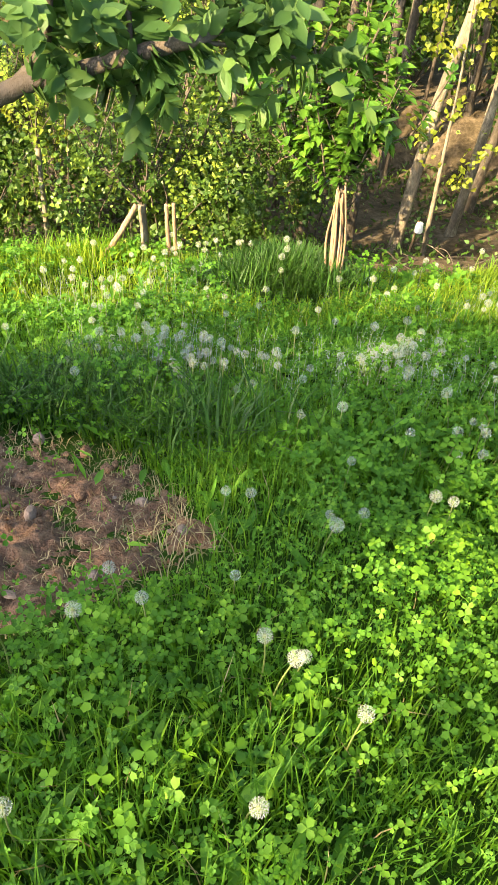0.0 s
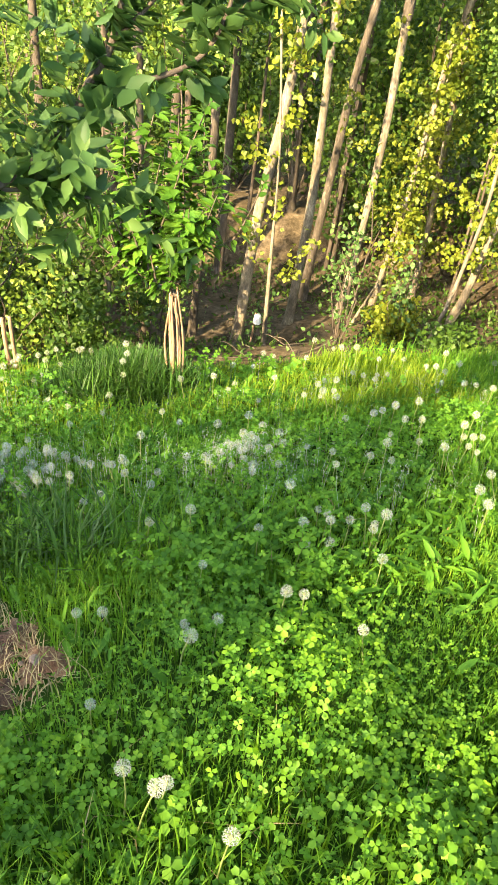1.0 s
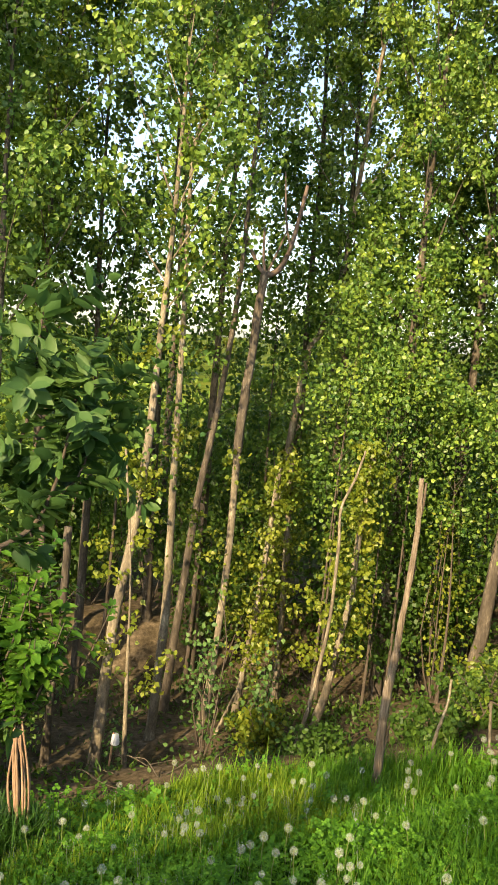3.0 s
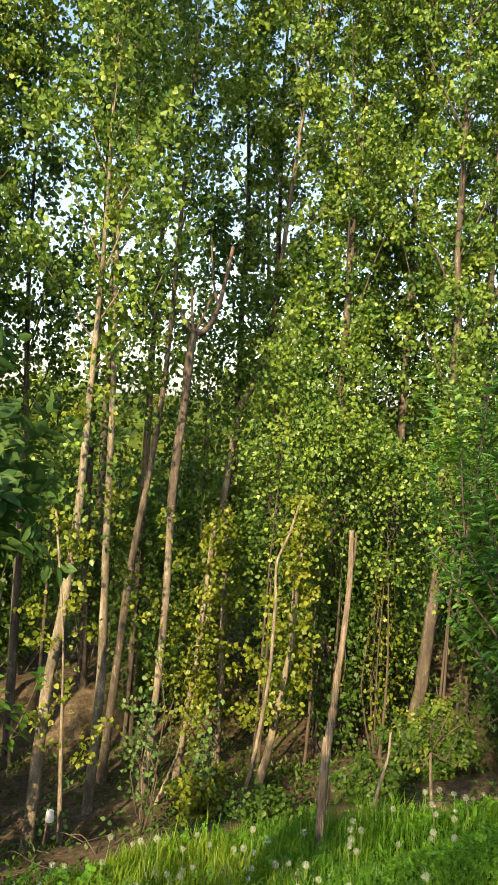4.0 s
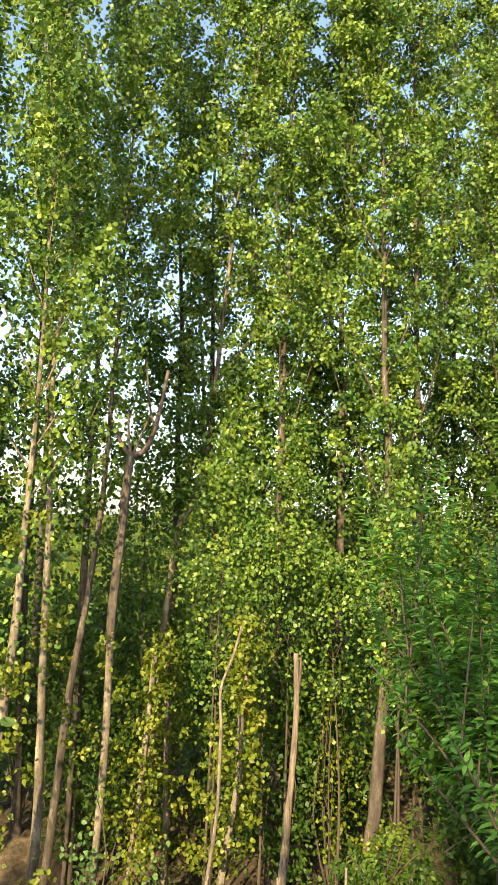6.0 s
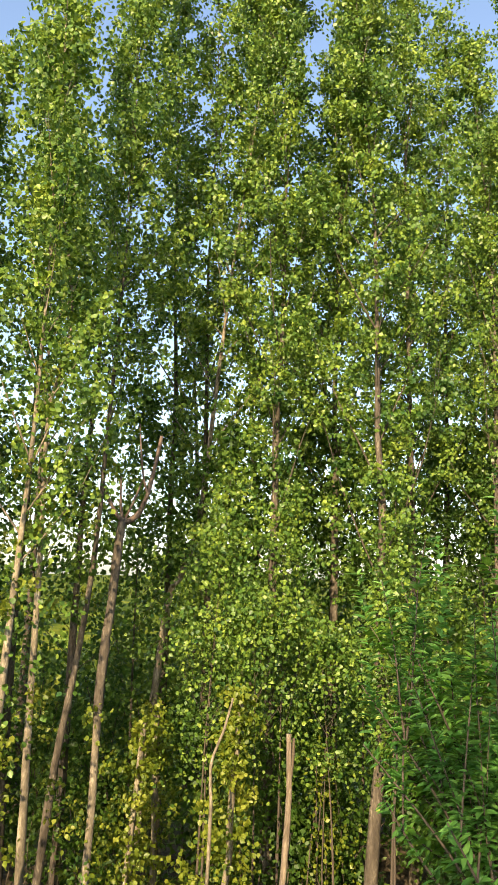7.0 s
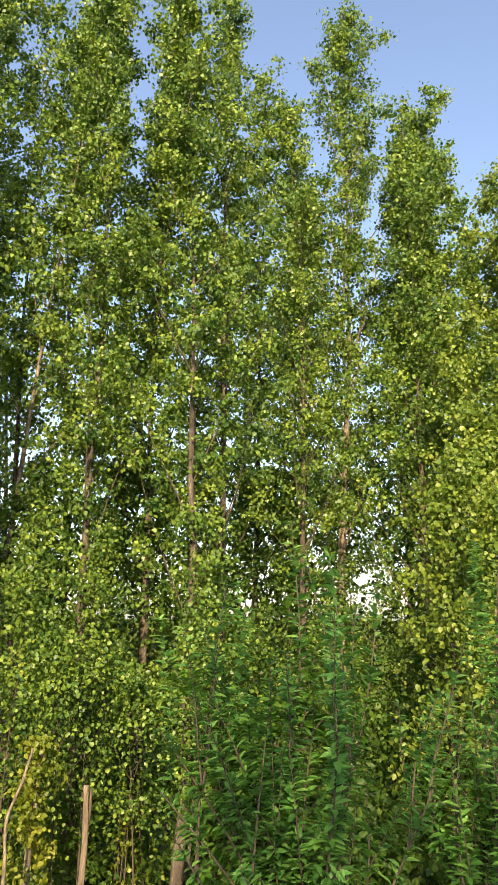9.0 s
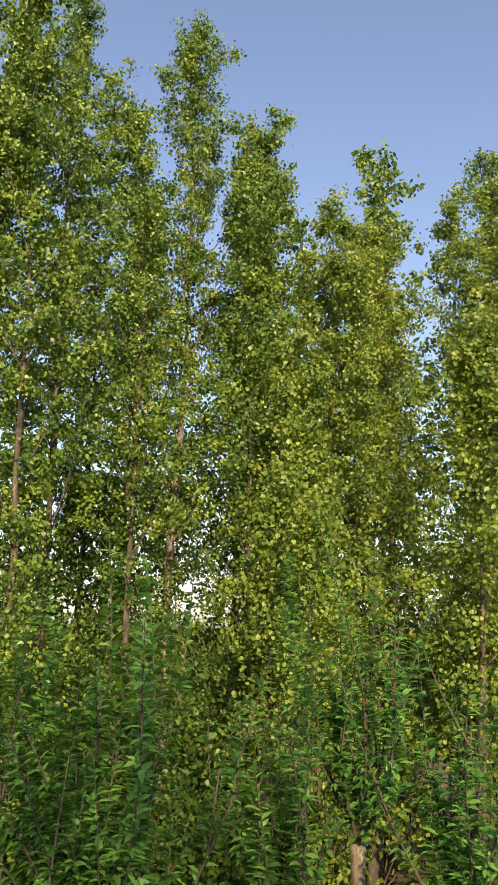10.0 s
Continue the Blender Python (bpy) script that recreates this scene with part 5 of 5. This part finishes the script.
def clover_bed(name, rng, x, y, size, low, high, label, mat=None):
    """Three rounded leaflets to a leaf, on a thin stalk."""
    n = len(x)
    h = rng.uniform(low, high, n) * (0.5 + 0.9 * patchiness(x, y, 5.0, 21))
    c = np.stack([x, y, ground_z(x, y) + h], 1)
    tilt = rng.normal(0, 0.45, (n, 3))
    nrm = unit(np.array([0, 0.0, 1.0]) + tilt)
    a0 = rng.uniform(0, 2 * np.pi, n)
    e1 = unit(np.stack([np.cos(a0), np.sin(a0), -(nrm[:, 0] * np.cos(a0) + nrm[:, 1] * np.sin(a0)) / nrm[:, 2]], 1))
    e2 = np.cross(nrm, e1)
    s = size * rng.uniform(0.5, 1.15, n) * (0.6 + 0.95 * patchiness(x, y, 3.6, 23))
    V, F = [], []
    for k in range(3):
        a = k * 2.094
        d = e1 * math.cos(a) + e2 * math.sin(a)
        t = np.cross(nrm, d)
        S = s[:, None]
        pts = [c, c + d * S * 0.45 + t * S * 0.42 + nrm * S * 0.10, c + d * S * 0.95 + t * S * 0.30, c + d * S * 0.86 - nrm * S * 0.05, c + d * S * 0.95 - t * S * 0.30, c + d * S * 0.45 - t * S * 0.42 + nrm * S * 0.10]
        V.append(np.stack(pts, 1))
    V = np.concatenate(V, 1).reshape(-1, 3)
    o = (np.arange(n)[:, None] * 18 + np.array([[0, 6, 12]])).reshape(-1, 1)
    F = np.concatenate([o + np.array([[0, 1, 3]]), o + np.array([[1, 2, 3]]), o + np.array([[0, 3, 5]]), o + np.array([[3, 4, 5]])])
    return tagged(new(name, mesh_from(name, V, F, mat or CLOVER_LEAF)), label, "clover", kind="stuff")


for nm, n, box, s, lo, hi in (("near_clover", 17000, (-1.2, 2.4, 0.15, 2.2), 0.0135, 0.03, 0.16), ("mid_clover", 26000, (-2.2, 3.8, 2.1, 4.3), 0.02, 0.05, 0.19), ("edge_clover", 8000, (-3.6, 6.0, 4.2, 6.1), 0.026, 0.05, 0.17)):
    x, y = sow(rng, n, *box)
    keep = rng.random(len(x)) < 0.25 + 0.75 * patchiness(x, y, 2.6, 8)
    clover_bed(nm, rng, x[keep], y[keep], s, lo, hi, "dense clover with rounded three-part leaves")


# taller clover, its paler green standing in for sun between the trees
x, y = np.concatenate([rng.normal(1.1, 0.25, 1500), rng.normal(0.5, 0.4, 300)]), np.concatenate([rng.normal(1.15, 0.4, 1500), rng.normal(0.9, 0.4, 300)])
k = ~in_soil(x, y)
clover_bed("sun_tinted_clover", rng, x[k], y[k], 0.019, 0.1, 0.2, "tall clover with sunlight tinted into its yellow-green", SUN_TINTED_CLOVER)


def weed_bed():
    """Lobed and strap-shaped dandelion and plantain leaves low in the sward."""
    x, y = sow(rng, 15000, -1.4, 4.2, 0.25, 5.4)
    k = rng.random(len(x)) < patchiness(x, y, 1.7, 12)
    x, y = x[k], y[k]
    n = len(x)
    a = rng.uniform(0, 6.28, n)
    al = np.stack([np.cos(a), np.sin(a), rng.uniform(0.25, 1.1, n)], 1)
    at = np.stack([x, y, ground_z(x, y) + rng.uniform(0, 0.07, n)], 1)
    vs, fs = leaf_blades(at, al, np.array([[0, 0, 1.0]]) + rng.normal(0, 0.2, (n, 3)), rng.uniform(0.05, 0.14, n), rng.uniform(0.012, 0.034, n), 0.15, 0.25)
    tagged(new("broad_weeds", mesh_from("broad_weeds", vs, fs, CLOVER_LEAF)), "broad dandelion leaves low in the grass", "weeds", kind="stuff")


weed_bed()
# low weeds on the terraces of the bank
x, y = rng.uniform(-5, 9, 26000), rng.uniform(5.8, 13.0, 26000)
k = (y > meadow_edge(x)) & (rng.random(26000) < 0.12 + 0.75 * patchiness(x, y, 1.3, 31) ** 2)
x, y = x[k], y[k]
at = np.stack([x, y, ground_z(x, y) + rng.uniform(0, 0.16, len(x)) * rng.random(len(x))], 1)
vs, fs = leaf_kites(at, rng.normal(0, 1, (len(x), 3)) + [0, 0, 0.7], rng.normal(0, 1, (len(x), 3)), rng.uniform(0.05, 0.12, len(x)), rng.uniform(0.02, 0.05, len(x)))
tagged(new("bank_weeds", mesh_from("bank_weeds", vs, fs, SHADE_TINTED_LEAF)), "patchy low weeds on the shaded stream bank", "weeds", kind="stuff")

# misty panicles of flowering grass among the dandelions
_g = np.random.default_rng(46)
_at, _b = [], Bag()
for cx, cy, sx, sy, n in ((-0.45, 3.3, 0.25, 0.16, 90), (0.3, 3.2, 0.35, 0.2, 80), (0.75, 3.2, 0.2, 0.15, 60), (1.3, 3.0, 0.3, 0.25, 50), (-0.9, 4.3, 0.5, 0.35, 80), (1.6, 4.3, 0.6, 0.4, 70)):
    for x, y in zip(_g.normal(cx, sx, n), _g.normal(cy, sy, n)):
        p = np.array(gz(x, y))
        tip = p + np.array([_g.normal(0, 0.03), _g.normal(0, 0.03), _g.uniform(0.16, 0.27)])
        _b.add(*tube(np.array([p, (p + tip) / 2, tip]), np.array([0.0012, 0.001, 0.0006]), 3, 0.0, 0, False))
        _at.append(tip + _g.normal(0, 1, (15, 3)) * [0.016, 0.016, 0.03])
_at = np.concatenate(_at)
vs, fs = leaf_kites(_at, _g.normal(0, 1, _at.shape), _g.normal(0, 1, _at.shape), 0.007, 0.0035)
_b.add(vs, (), fs)
tagged(new("flowering_grass", _b.mesh("flowering_grass", DOWN)), "misty pale panicles of flowering meadow grass", "grass", kind="stuff")

# crumbs of earth and straw
_c = Bag()
_ico = np.array([(0, 0, 1), (0.94, 0, -0.2), (-0.47, 0.82, -0.2), (-0.47, -0.82, -0.2), (0.3, 0.5, -0.9)])
_fac = np.array([(0, 1, 2), (0, 2, 3), (0, 3, 1), (1, 4, 2), (2, 4, 3), (3, 4, 1)])
for _ in range(1500):
    x, y = _g.uniform(-1.7, 0.1), _g.uniform(0.75, 2.5)
    if bool(in_soil(np.array(x), np.array(y), -0.03)):
        _c.add(np.array(gz(x, y, 0.02)) + _ico * _g.uniform(0.5, 1.4, _ico.shape) * (0.004 + 0.012 * _g.random() ** 2), (), _fac)
tagged(new("soil_crumbs", _c.mesh("soil_crumbs", SOIL)), "loose crumbs of red-brown earth", "soil", kind="stuff")

# stones and clods on the bare patch
_g = np.random.default_rng(44)
made = 0
while made < 90:
    x, y = _g.uniform(-1.6, 0.05), _g.uniform(0.8, 2.5)
    if not bool(in_soil(np.array(x), np.array(y), -0.05)):
        continue
    made += 1
    s = 0.008 + 0.028 * _g.random() ** 2
    bm = bmesh.new()
    bmesh.ops.create_icosphere(bm, subdivisions=2, radius=s)
    sq = _g.uniform(0.6, 1.25, 3)
    for v in bm.verts:
        v.co = Vector((v.co.x * sq[0], v.co.y * sq[1], v.co.z * sq[2] * 0.75)) * (1 + 0.35 * noise.noise(v.co * (1.2 / s) + Vector((made, 0, 0))))
    me = bpy.data.meshes.new("soil_clod")
    bm.to_mesh(me)
    bm.free()
    me.materials.append(STONE if made % 3 == 0 else SOIL)
    ob = new("soil_clod", me)
    ob.location = gz(x, y, 0.03)
    tagged(ob, "reddish clod of dry earth on the bare patch", "clod", "clods on the bare soil")


# ---- dandelion clocks ----
def dandelion():
    """One seed head on its stalk: a ball of fine parachutes, see-through at the rim."""
    r = np.random.default_rng(61)
    root = thing("dandelion_clock", (0, 0, 0), "white dandelion seed head on a thin stalk", "dandelion", "dandelions in the meadow")
    b = Bag()
    b.add(*tube(smooth_path([(0, 0, 0), (0.008, 0.004, 0.12), (0.0, 0.0, 0.215)], 4), np.linspace(0.0028, 0.002, 9), 5, 0.0, 1))
    child("stalk", b.mesh("stalk", STALK, True), root)
    n = 72
    i = np.arange(n) + 0.5
    ph, th = np.arccos(1 - 2 * i / n), np.pi * (1 + 5 ** 0.5) * i
    d = np.stack([np.cos(th) * np.sin(ph), np.sin(th) * np.sin(ph), np.cos(ph)], 1)
    R = 0.019
    c = np.array([0, 0, 0.215])
    ref = r.normal(0, 1, (n, 3))
    u = unit(np.cross(d, ref))
    v = np.cross(d, u)
    V, F = [], []
    for k in range(n):
        tip = c + d[k] * R * r.uniform(0.9, 1.06)
        hub = tip - d[k] * 0.003
        for j in range(4):
            a = j * math.pi / 2
            e, f2 = u[k] * math.cos(a) + v[k] * math.sin(a), v[k] * math.cos(a) - u[k] * math.sin(a)
            o = len(V)
            V += [hub, tip + e * 0.0055 + f2 * 0.0008, tip + e * 0.0055 - f2 * 0.0008]
            F.append((o, o + 1, o + 2))
        o = len(V)
        V += [c, hub + u[k] * 0.0004, hub - u[k] * 0.0004]
        F.append((o, o + 1, o + 2))
    head = child("seed_head", mesh_from("seed_head", np.array(V), np.array(F), DOWN), root, "fluffy white seed ball")
    h = Bag()
    hp = np.array([c + [0, 0, z] for z in (-0.006, -0.003, 0.002, 0.005)])
    h.add(*tube(hp, np.array([0.0025, 0.0055, 0.0055, 0.002]), 8, 0.0, 2))
    child("seed_core", h.mesh("seed_core", STALK, True), head, "greenish brown core")
    return root


clock = dandelion()
PLACES = [(-0.27, 0.59), (-0.01, 1.85), (0.13, 1.85), (0.24, 2.48), (0.44, 2.48), (0.74, 1.85), (0.34, 1.62), (0.18, 1.06), (0.21, 1.02), (0.24, 1.10), (1.10, 3.15), (1.14, 3.02), (0.0, 4.36), (-0.90, 3.02), (0.45, 1.71), (0.50, 4.56), (-0.77, 2.74), (-0.46, 1.06), (0.39, 0.88), (0.18, 0.69), (-0.32, 1.24), (-0.23, 1.31), (0.10, 1.39), (0.69, 1.86), (0.83, 2.31), (0.43, 2.08), (-0.13, 1.23), (0.92, 1.57), (1.09, 2.09), (1.71, 2.68), (1.64, 2.44), (3.13, 4.79), (1.88, 2.75), (2.45, 3.66), (1.78, 2.31), (1.84, 3.20), (1.75, 3.18), (3.45, 4.91), (2.00, 3.37), (2.06, 2.49), (3.00, 4.69), (3.01, 5.24), (0.33, 1.72)]
_g = np.random.default_rng(77)
for cx, cy, sx, sy, n in ((-0.45, 3.35, 0.2, 0.13, 34), (-0.25, 3.05, 0.22, 0.12, 16), (0.75, 3.3, 0.12, 0.12, 26), (0.25, 3.25, 0.3, 0.15, 16), (1.0, 2.45, 0.2, 0.15, 12), (-1.0, 4.3, 0.5, 0.45, 34), (-0.5, 5.2, 0.5, 0.3, 22), (1.7, 4.5, 0.6, 0.5, 30), (0.7, 4.4, 0.5, 0.5, 14), (1.6, 3.2, 0.35, 0.25, 14), (2.6, 4.3, 0.5, 0.4, 20), (3.9, 4.9, 0.35, 0.2, 16), (-1.4, 3.5, 0.4, 0.35, 12), (4.6, 4.6, 0.5, 0.4, 10)):
    PLACES += [(cx + a, cy + b) for a, b in zip(_g.normal(0, sx, n), _g.normal(0, sy, n))]
for x, y in PLACES:
    if y > meadow_edge(np.array(x)):
        continue
    s = _g.uniform(0.82, 1.25)
    m = Matrix.Translation((x, y, float(ground_z(x, y)) - 0.005)) @ Euler((_g.normal(0, 0.12), _g.normal(0, 0.12), _g.uniform(0, 6.28))).to_matrix().to_4x4() @ Matrix.Diagonal((s, s, s, 1))
    copy_thing(clock, m)
clock.location = gz(1.32, 3.6)
